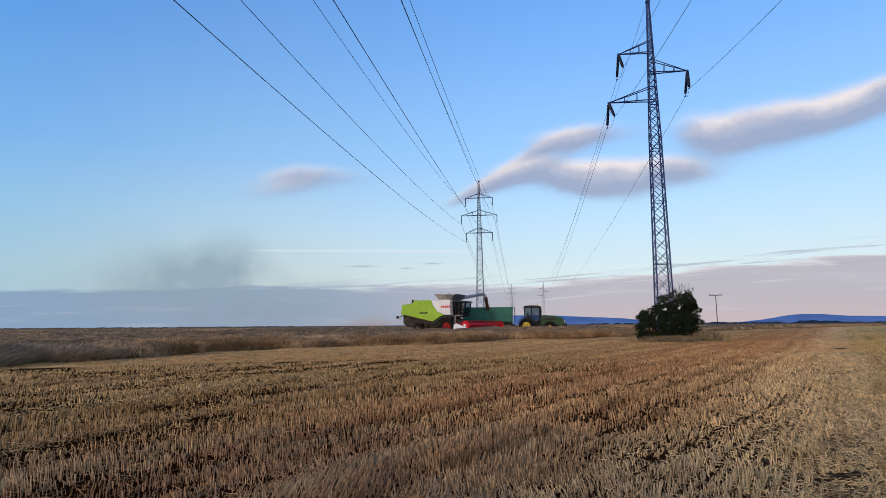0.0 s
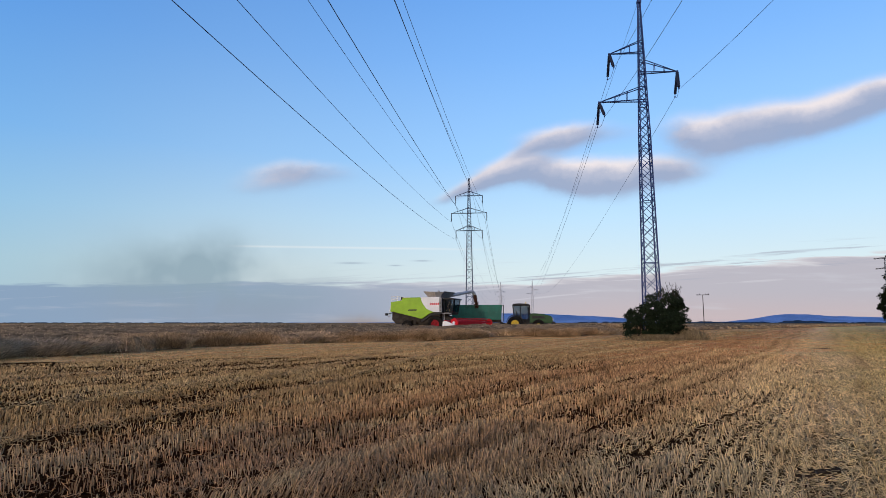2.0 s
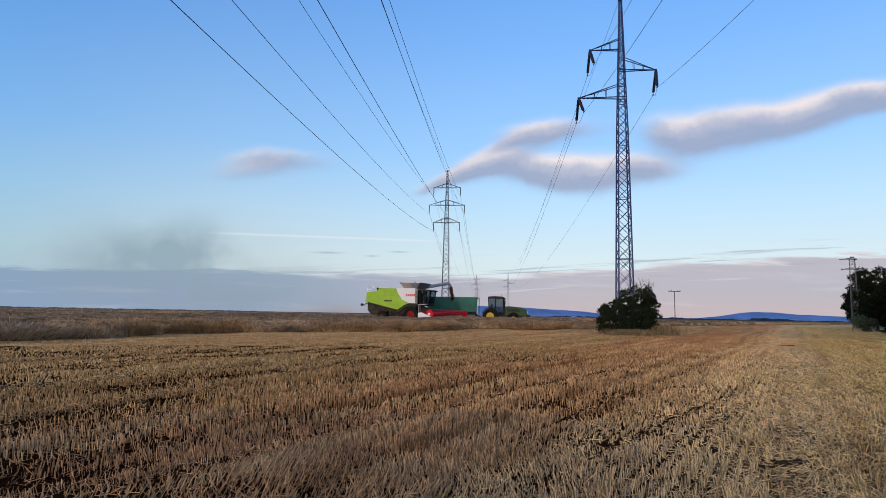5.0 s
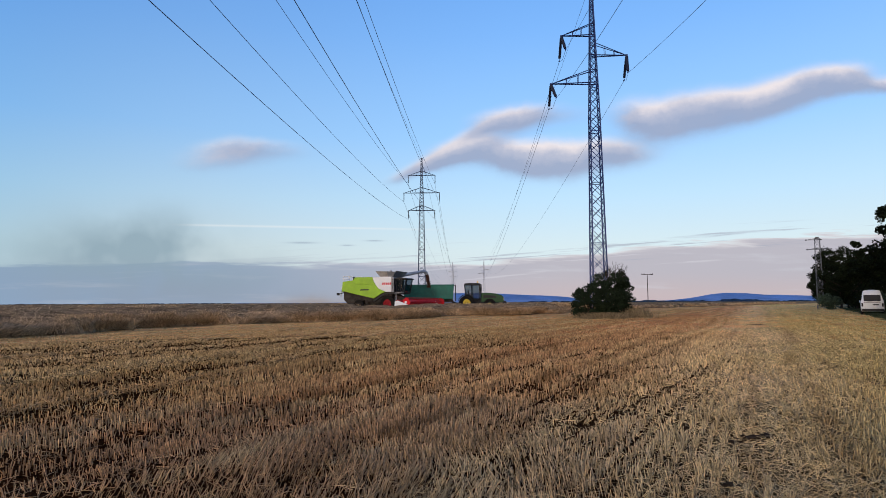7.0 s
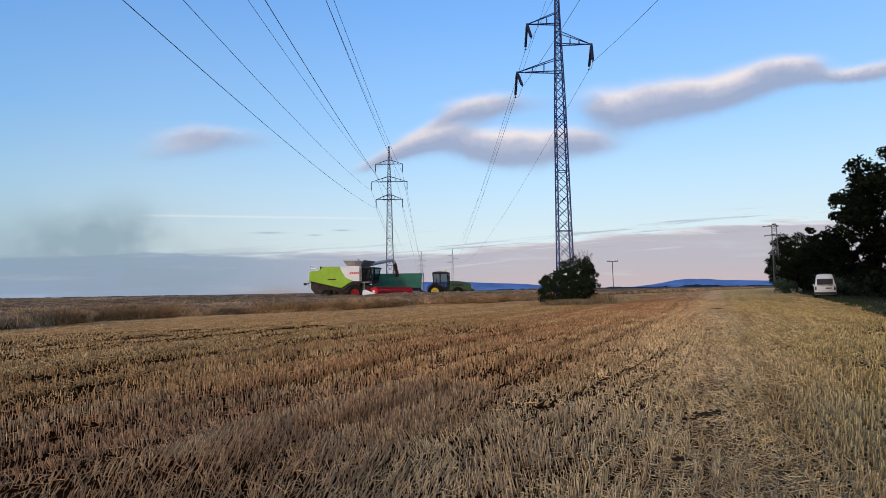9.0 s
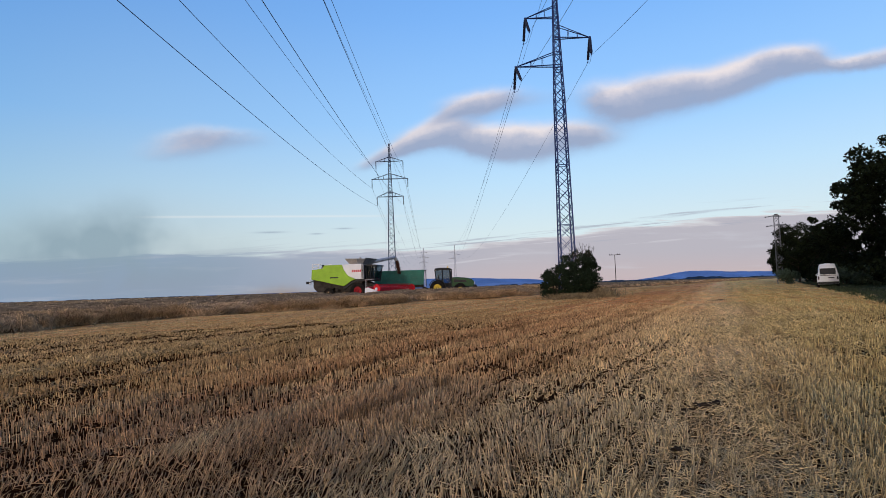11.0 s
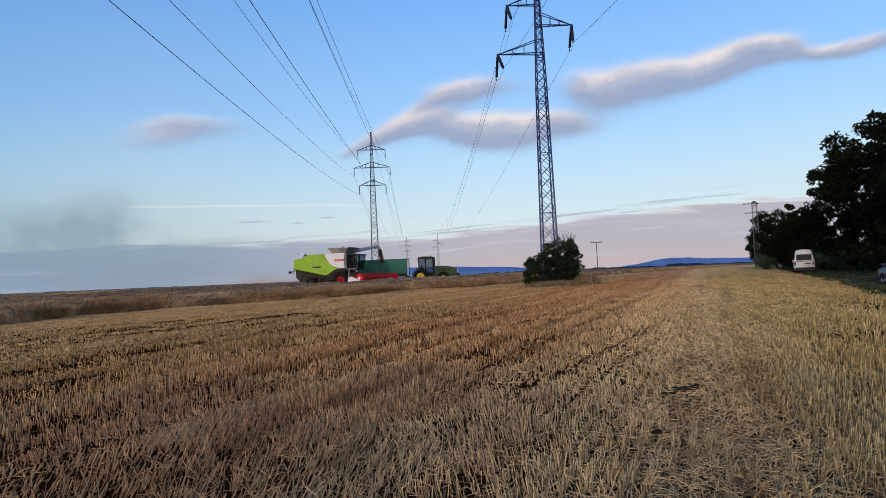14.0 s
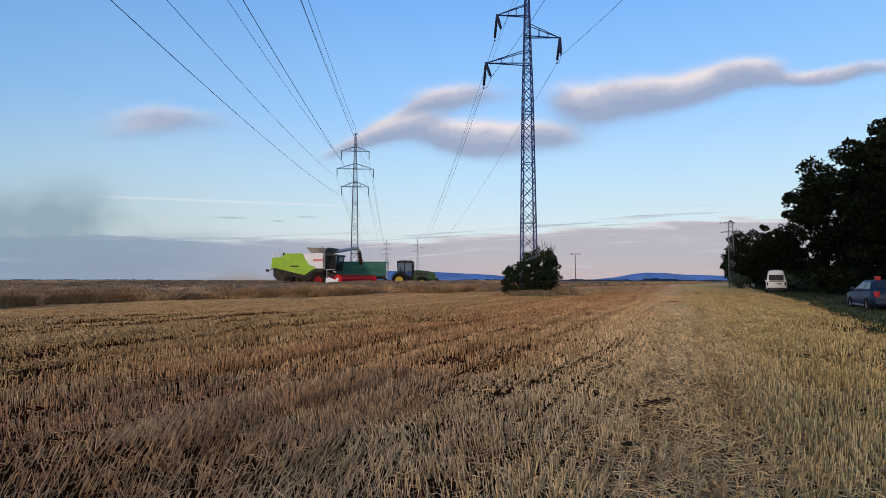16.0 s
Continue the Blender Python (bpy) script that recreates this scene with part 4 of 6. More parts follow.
    lattice_tower("lattice_mast", pose(75.3, 96.4, 0, 0, 0, -30), 12.3, 0.95, 7.0, 0.85, 0.75, [(12.1, 1.7, 0.6, 0.2), (10.4, 1.55, 2.05, 0.2)], 0.9, 0.042, M_STEEL_MAST, "grey lattice mast with short crossarms beside trees", "pylons")
    # wooden pole with a crossarm
    root = thing("utility_pole", pose(82.45, 180, 0, 0, 0, -20), "dark wooden utility pole with a crossarm", "pole")
    bm = bmesh.new()
    add_bar(bm, (0, 0, 0), (0, 0, 9.9), 0.14, 10, 0.10)
    part("post", bm, M_WOODPOLE, root)
    bm = bmesh.new()
    add_box(bm, (-1.75, -0.07, 9.85), (1.75, 0.07, 10.02))
    part("crossarm", bm, M_WOODPOLE, root)
    for x in (-1.6, -0.9, 0.9, 1.6):
        bm = bmesh.new()
        add_bar(bm, (x, 0, 10.02), (x, 0, 10.35), 0.10, 8, 0.06)
        part("pin_insulator", bm, M_GLASS_INS, root)


build_lines()
# ---- paints of the machines ----
M_LIME = material("lime_green_paint", (0.23, 0.44, 0.010), 0.45, 0.0, 0.12, 1.2, coat=0.3)
M_WHITE = material("off_white_paint", (0.70, 0.73, 0.77), 0.4, 0.0, 0.08, 1.0, coat=0.2)
M_RED = material("red_paint", (0.58, 0.018, 0.025), 0.6, 0.0, 0.2, 1.5, spec=0.1)
M_REDRIM = material("dark_red_rim", (0.26, 0.018, 0.024), 0.7, 0.0, 0.3, 2.0, spec=0.1)
M_REDMARK = material("red_lettering", (0.55, 0.02, 0.03), 0.5, 0.0, 0.1, 2.0)
M_BLACK = material("black_plastic", (0.012, 0.013, 0.015), 0.6, 0.0, 0.3, 3.0)
M_DUSTY = material("dusty_dark_metal", (0.045, 0.040, 0.036), 0.8, 0.1, 0.4, 2.0)
M_TANK = material("grey_tank_sheet", (0.22, 0.23, 0.25), 0.5, 0.3, 0.2, 1.5)
M_TANKPALE = material("pale_tank_sheet", (0.36, 0.34, 0.32), 0.55, 0.2, 0.2, 1.5)
M_RUBBER = material("tyre_rubber", (0.016, 0.015, 0.014), 0.85, 0.0, 0.4, 4.0)
M_TRAILER = material("green_trailer_paint", (0.012, 0.135, 0.100), 0.5, 0.0, 0.25, 1.2)
M_TRACTOR = material("tractor_green_paint", (0.007, 0.060, 0.016), 0.5, 0.0, 0.15, 1.2, coat=0.15)
M_YELLOW = material("yellow_rim_paint", (0.62, 0.44, 0.04), 0.5, 0.0, 0.2, 2.0)
M_STEEL_BRIGHT = material("bare_steel", (0.36, 0.37, 0.39), 0.6, 0.3, 0.2, 2.0)
M_GRAIN = material("falling_grain", (0.10, 0.052, 0.038), 0.9, 0.0, 0.3, 8.0, island=0.4)
M_VANPAINT = material("white_van_paint", (0.80, 0.82, 0.84), 0.35, 0.0, 0.06, 1.0, coat=0.3)
M_CARPAINT = material("dark_blue_car_paint", (0.010, 0.024, 0.060), 0.5, 0.0, 0.1, 1.0, spec=0.2)
M_TAIL = material("red_tail_lamp", (0.26, 0.012, 0.014), 0.2, 0.0, 0.1, 4.0)
M_PLATE = material("number_plate", (0.65, 0.65, 0.62), 0.5, 0.0, 0.05, 4.0)
M_CLOD = material("dark_soil_clod", (0.050, 0.033, 0.020), 0.95, 0.0, 0.4, 7.0, bump=0.02, bump_scale=40.0)


def glass_material(name, tint, clear, gloss=0.35):
    mt = bpy.data.materials.new(name)
    mt.use_nodes = True
    k = Nodes(mt.node_tree)
    out, mixer = k.node("ShaderNodeOutputMaterial"), k.node("ShaderNodeMixShader")
    gl, tr = k.node("ShaderNodeBsdfPrincipled"), k.node("ShaderNodeBsdfTransparent")
    gl.inputs["Base Color"].default_value, gl.inputs["Roughness"].default_value = (*tint, 1), 0.06
    gl.inputs["Specular IOR Level"].default_value = gloss
    tr.inputs[0].default_value = (0.75, 0.82, 0.85, 1)
    mixer.inputs[0].default_value = 1 - clear
    k.tree.links.new(tr.outputs[0], mixer.inputs[1])
    k.tree.links.new(gl.outputs[0], mixer.inputs[2])
    k.tree.links.new(mixer.outputs[0], out.inputs[0])
    return mt


M_GLASS = glass_material("cab_glass", (0.02, 0.028, 0.035), 0.80)
M_GLASS_DARK = glass_material("tinted_glass", (0.022, 0.030, 0.040), 0.03, 0.12)


def heading(x, y, az, z=0.0):
    return pose(x, y, z, 0, 0, 90 - az)


def add_wheel_parts(root, x, y, r, w, rim_mat, rim_label, lugs=18, rim=0.5):
    """wheel > tyre, rim; the outer face of the rim looks away from the middle of the machine."""
    wheel = new("wheel")
    wheel.empty_display_size = 0.1
    wheel.parent = root
    wheel.matrix_basis = pose(x, y, r, 0, 0, 0 if y > 0 else 180)
    bm = bmesh.new()
    add_wheel(bm, r, w, lugs)
    part("tyre", bm, M_RUBBER, wheel)
    bm = bmesh.new()
    add_disc(bm, r * (rim + 0.08), -w * 0.42, w * 0.36, w * 0.16)
    part("rim", bm, rim_mat, wheel, rim_label)
    return wheel


def build_combine():
    root = thing("combine_harvester", heading(*COMBINE_AT, COMBINE_AZ, 0.36), "lime green and white combine harvester unloading in the crop", "combine harvester")
    green = [(-6.3, 2.6), (-6.22, 3.75), (-4.75, 3.9), (-4.5, 4.27), (-2.1, 4.27), (-1.85, 3.6), (-1.3, 2.85), (-0.25, 2.42), (-0.9, 2.22), (-1.45, 1.85), (-1.9, 1.62)]
    white = [(-2.09, 4.27), (0.5, 4.27), (0.5, 2.42), (-0.24, 2.42), (-1.28, 2.86), (-1.83, 3.6)]
    bm = bmesh.new()
    add_prism(bm, [(-6.1, 2.5), (-6.1, 3.65), (-4.7, 3.8), (-4.5, 4.15), (0.5, 4.15), (0.5, 1.2), (-1.9, 1.0), (-3.4, 1.5)], -1.42, 1.42, 0.04)
    part("body", bm, M_DUSTY, root, "dusty dark inner body")
    for sgn in (-1, 1):
        y0, y1 = sorted((sgn * 1.44, sgn * 1.62))
        bm = bmesh.new()
        add_prism(bm, green, y0, y1, 0.05)
        part("green_side_panel", bm, M_LIME, root, "lime green side panel")
        bm = bmesh.new()
        add_prism(bm, white, y0, y1, 0.05)
        part("white_side_panel", bm, M_WHITE, root, "white side panel")
        # raised pressing and vents on the panel
        bm = bmesh.new()
        yo = sgn * 1.625
        add_prism(bm, [(-4.2, 3.35), (-4.2, 4.1), (-2.5, 4.1), (-2.2, 3.35)], *sorted((yo, sgn * 1.66)), 0.02)
        part("service_flap", bm, M_LIME, root)
        bm = bmesh.new()
        add_box(bm, (0.52, min(sgn * 1.40, sgn * 1.6), 2.4), (0.80, max(sgn * 1.40, sgn * 1.6), 4.2), 0.03)
        part("corner_post", bm, M_TANK, root, "grey corner post with vents")
        for i in range(9):
            bm = bmesh.new()
            add_box(bm, (0.56, min(sgn * 1.60, sgn * 1.63), 2.6 + 0.16 * i), (0.76, max(sgn * 1.60, sgn * 1.63), 2.67 + 0.16 * i))
            part("vent_slat", bm, M_BLACK, root)
        # red block mark and dark type mark, drawn as plain bars
        for i in range(5):
            bm = bmesh.new()
            x = -0.75 + 0.255 * i
            add_prism(bm, [(x, 3.28), (x + 0.05, 3.56), (x + 0.23, 3.56), (x + 0.18, 3.28)], *sorted((yo, sgn * 1.635)))
            part("maker_mark", bm, M_REDMARK, root, "red maker mark")
        bm = bmesh.new()
        add_prism(bm, [(-3.75, 2.62), (-3.70, 2.78), (-2.55, 2.78), (-2.60, 2.62)], *sorted((yo, sgn * 1.632)))
        part("model_mark", bm, M_BLACK, root, "black model mark")
        # swept wheel arch over the front wheel
        bm = bmesh.new()
        arch = [(-2.0, 1.42), (-1.45, 1.72), (-0.85, 2.12), (-0.1, 2.32), (0.95, 2.36), (0.95, 2.18), (-0.05, 2.12), (-0.75, 1.92), (-1.3, 1.52), (-1.9, 1.2)]
        add_prism(bm, arch, *sorted((sgn * 0.9, sgn * 1.66)), 0.02)
        part("wheel_arch", bm, M_BLACK, root, "black swept wheel arch")
    bm = bmesh.new()
    add_box(bm, (-4.5, -1.43, 4.16), (-2.2, 1.43, 4.25), 0.03)
    part("engine_cover", bm, M_LIME, root)
    bm = bmesh.new()
    add_prism(bm, [(-6.35, 2.5), (-6.3, 3.6), (-6.12, 3.66), (-6.12, 2.5)], -1.43, 1.43, 0.03)
    part("rear_hood", bm, M_LIME, root)
    # straw chopper and lower works
    bm = bmesh.new()
    add_prism(bm, [(-6.2, 1.5), (-6.2, 2.5), (-3.4, 2.4), (-3.2, 1.6), (-4.6, 1.0), (-5.6, 0.95)], -1.3, 1.3, 0.05)
    part("straw_chopper", bm, M_DUSTY, root)
    bm = bmesh.new()
    add_box(bm, (-4.4, -0.9, 0.75), (0.8, 0.9, 1.5), 0.06)
    for x in (-3.6, -2.6, -2.1):
        add_bar(bm, (x, -1.35, 1.5), (x, 1.35, 1.5), 0.22, 14)
    part("chassis", bm, M_DUSTY, root)
    for x in (-2.9, -2.3, -1.75):
        bm = bmesh.new()
        add_bar(bm, (x, -1.52, 1.35 + 0.2 * (x + 2.3)), (x, -1.36, 1.35 + 0.2 * (x + 2.3)), 0.20, 16)
        part("belt_pulley", bm, M_DUSTY, root)
    # rear rails and ladder
    for sgn in (-1, 1):
        bm = bmesh.new()
        for a, b in (((-6.2, 3.75), (-6.25, 4.45)), ((-5.4, 3.85), (-5.4, 4.45)), ((-6.25, 4.45), (-5.0, 4.45)), ((-6.22, 4.1), (-5.4, 4.1)), ((-5.0, 4.45), (-4.9, 3.9))):
            add_bar(bm, (a[0], sgn * 1.4, a[1]), (b[0], sgn * 1.4, b[1]), 0.055, 6)
        part("deck_rail", bm, M_WHITE, root, "pale tubular deck rail")
    bm = bmesh.new()
    add_bar(bm, (-6.9, -1.1, 1.9), (-6.4, -1.1, 3.7), 0.04, 6)
    add_bar(bm, (-6.9, -0.7, 1.9), (-6.4, -0.7, 3.7), 0.04, 6)
    for i in range(6):
        f = i / 6
        add_bar(bm, (-6.9 + 0.5 * f, -1.1, 1.95 + 1.8 * f), (-6.9 + 0.5 * f, -0.7, 1.95 + 1.8 * f), 0.03, 6)
    part("rear_ladder", bm, M_WHITE, root, "pale metal ladder")
    bm = bmesh.new()
    add_box(bm, (-7.25, -1.25, 2.05), (-6.95, -0.95, 2.35), 0.03)
    add_bar(bm, (-6.95, -1.1, 2.2), (-6.3, -1.1, 2.4), 0.05, 6)
    part("rear_lamp", bm, M_BLACK, root)
    bm = bmesh.new()
    add_bar(bm, (-4.95, -1.1, 3.9), (-4.95, -1.1, 4.35), 0.22, 14)
    part("air_intake", bm, M_BLACK, root)
    # open tank covers
    flaps = ((-1.05, -1.58, M_TANKPALE), (0.5, 1.18, M_TANK))
    for xb, xt, mt in flaps:
        bm = bmesh.new()
        q = [bm.verts.new(p) for p in ((xb, -1.4, 4.2), (xb, 1.4, 4.2), (xt, 1.75, 4.95), (xt, -1.75, 4.95))]
        g = bmesh.ops.extrude_face_region(bm, geom=[bm.faces.new(q)])
        bmesh.ops.translate(bm, verts=[v for v in g["geom"] if isinstance(v, bmesh.types.BMVert)], vec=(0.05, 0, 0))
        bmesh.ops.recalc_face_normals(bm, faces=bm.faces)
        part("tank_cover", bm, mt, root)
    for sgn in (-1, 1):
        for (xa, xb, xc, xd), zt, mt in (((-1.05, -0.05, -0.05, -1.56), 4.92, M_TANKPALE), ((-0.03, 0.5, 1.15, -0.03), 4.86, M_TANK)):
            bm = bmesh.new()
            q = [bm.verts.new(p) for p in ((xa, sgn * 1.4, 4.2), (xb, sgn * 1.4, 4.2), (xc, sgn * 1.75, zt), (xd, sgn * 1.75, zt + 0.06))]
            g = bmesh.ops.extrude_face_region(bm, geom=[bm.faces.new(q)])
            bmesh.ops.translate(bm, verts=[v for v in g["geom"] if isinstance(v, bmesh.types.BMVert)], vec=(0, 0.05, 0))
            bmesh.ops.recalc_face_normals(bm, faces=bm.faces)
            part("tank_cover", bm, mt, root)
    bm = bmesh.new()
    add_bar(bm, (-0.35, 0, 4.2), (-0.35, 0, 5.0), 0.14, 10)
    add_bar(bm, (-0.35, 0, 5.0), (-0.2, 0, 5.08), 0.18, 10, 0.10)
    part("tank_filler", bm, M_TANKPALE, root)
    # cab
    bm = bmesh.new()
    add_prism(bm, [(0.82, 3.98), (0.86, 4.12), (1.2, 4.18), (2.12, 4.12), (2.40, 4.00), (2.34, 3.92)], -1.15, 1.15, 0.03)
    part("cab_roof", bm, M_BLACK, root)
    for sgn in (-1, 1):
        for a, b in (((0.9, 2.3), (0.9, 4.0)), ((1.45, 2.3), (1.42, 4.0)), ((1.86, 2.2), (2.20, 3.98))):
            bm = bmesh.new()
            add_bar(bm, (a[0], sgn * 1.0, a[1]), (b[0], sgn * 1.0, b[1]), 0.065, 4)
            part("cab_pillar", bm, M_BLACK, root)
        bm = bmesh.new()
        add_prism(bm, [(0.95, 2.5), (0.95, 3.95), (2.16, 3.95), (1.90, 2.5)], *sorted((sgn * 0.98, sgn * 1.0)))
        part("cab_window", bm, M_GLASS, root)
    bm = bmesh.new()
    add_prism(bm, [(1.90, 2.4), (2.22, 3.95), (2.25, 3.95), (1.93, 2.4)], -0.95, 0.95)
    part("windscreen", bm, M_GLASS, root)
    bm = bmesh.new()
    add_prism(bm, [(0.85, 2.1), (0.85, 2.45), (1.93, 2.45), (1.86, 2.15)], -1.05, 1.05, 0.03)
    part("cab_floor", bm, M_DUSTY, root)
    bm = bmesh.new()
    add_box(bm, (1.02, -0.26, 2.5), (1.14, 0.26, 3.40), 0.05)
    add_box(bm, (1.02, -0.26, 2.7), (1.5, 0.26, 2.88), 0.05)
    part("driver_seat", bm, M_BLACK, root)
    bm = bmesh.new()
    add_bar(bm, (1.0, -1.3, 3.6), (1.0, -0.95, 3.6), 0.03, 6)
    add_box(bm, (0.92, -1.5, 3.3), (1.02, -1.25, 3.75), 0.03)
    part("wing_mirror", bm, M_BLACK, root)
    bm = bmesh.new()
    for y in (-1.6, -1.15):
        add_bar(bm, (1.0, y, 2.3), (1.0, y, 0.9), 0.035, 6)
    for i in range(5):
        add_bar(bm, (1.0, -1.6, 1.0 + 0.28 * i), (1.0, -1.15, 1.0 + 0.28 * i), 0.03, 6)
    add_box(bm, (0.7, -1.65, 2.25), (1.9, -1.02, 2.32))
    part("cab_ladder", bm, M_STEEL_BRIGHT, root)
    # unloading auger
    bm = bmesh.new()
    a, b, c = Vector((0.2, 1.35, 3.9)), Vector((0.3, 1.75, 4.55)), Vector((1.55, 6.9, 5.32))
    add_bar(bm, a, b, 0.26, 14)
    add_bar(bm, b, c, 0.24, 14, 0.20)
    add_bar(bm, c, c + Vector((0.12, 0.35, -0.35)), 0.22, 14, 0.26)
    part("unloading_auger", bm, M_STEEL_BRIGHT, root, "grey unloading auger tube")
    # feeder house and header
    bm = bmesh.new()
    add_prism(bm, [(0.7, 1.2), (0.7, 2.1), (3.1, 1.25), (3.1, 0.45)], -0.8, 0.8, 0.04)
    part("feeder_house", bm, M_DUSTY, root)
    header = new("cutting_header")
    header.empty_display_size = 0.2
    header.parent = root
    tagged(header, "wide red cutting header")
    bm = bmesh.new()
    add_prism(bm, [(3.1, 0.25), (3.1, 1.35), (3.2, 1.42), (3.28, 1.35), (3.25, 0.5), (3.7, 0.3), (4.4, 0.22), (4.4, 0.16), (3.4, 0.16)], -6.0, 6.0)
    part("trough", bm, M_RED, header)
    bm = bmesh.new()
    add_bar(bm, (3.65, -5.9, 0.62), (3.65, 5.9, 0.62), 0.22, 14)
    part("feed_auger", bm, M_RED, header)
    bm = bmesh.new()
    for i in range(6):
        an = 2 * math.pi * i / 6 + 0.3
        cx, cz = 4.25 + 0.5 * math.cos(an), 1.15 + 0.5 * math.sin(an)
        add_bar(bm, (cx, -5.8, cz), (cx, 5.8, cz), 0.04, 6)
        for y in np.linspace(-5.7, 5.7, 45):
            add_bar(bm, (cx, y, cz), (cx + 0.05, y, cz - 0.28), 0.012, 3)
    add_bar(bm, (4.25, -5.9, 1.15), (4.25, 5.9, 1.15), 0.09, 10)
    part("reel", bm, M_RED, header, "red tined reel")
    for sgn in (-1, 1):
        bm = bmesh.new()
        add_prism(bm, [(3.75, 0.65), (3.95, 1.45), (4.25, 1.70), (4.6, 1.5), (4.75, 1.1), (4.55, 0.72), (4.2, 0.6)], *sorted((sgn * 5.82, sgn * 5.9)), 0.02)
        part("reel_end_shield", bm, M_RED, header)
        bm = bmesh.new()
        add_bar(bm, (4.25, sgn * 5.9, 1.15), (4.25, sgn * 5.98, 1.15), 0.15, 16)
        part("reel_hub", bm, M_WHITE, header)
        bm = bmesh.new()
        add_prism(bm, [(2.9, 0.35), (2.95, 1.25), (3.3, 1.35), (4.9, 0.75), (6.0, 0.25), (5.0, 0.15), (3.2, 0.18)], *sorted((sgn * 6.0, sgn * 6.12)), 0.03)
        part("crop_divider", bm, M_WHITE, header, "white crop divider")
    # wheels
    for sgn in (-1, 1):
        add_wheel_parts(root, 0.0, sgn * 1.42, 0.98, 0.78, M_REDRIM, "red wheel rim", 20, 0.46)
        # rear rims are dark, unlike the red front ones
        add_wheel_parts(root, -4.0, sgn * 1.32, 0.72, 0.55, M_DUSTY, "dark rear rim", 18, 0.46)


build_combine()


def build_grain_stream():
    """Grain pouring from the auger into the trailer."""
    rng = np.random.default_rng(5)
    m = heading(*COMBINE_AT, COMBINE_AZ, 0.36)
    a = m @ Vector((1.67, 7.25, 5.0))
    n = 2200
    t = rng.uniform(0, 1, n)
    drop = 1.7 * t * t + 0.15 * t
    r = 0.09 + 0.13 * t
    base = np.stack([a.x + 0.35 * t + rng.normal(0, 0.55, n) * r, a.y + 0.2 * t + rng.normal(0, 0.55, n) * r, a.z - drop], 1)
    tip = base + np.stack([rng.normal(0, 0.02, n), rng.normal(0, 0.02, n), np.full(n, -0.14)], 1)
    v, f = blades(base, tip, rng.uniform(0.02, 0.04, n), rng)
    tagged(mesh_object("grain_stream", v, f, M_GRAIN), "brown grain pouring from the auger into the trailer", "grain", kind="stuff")


build_grain_stream()


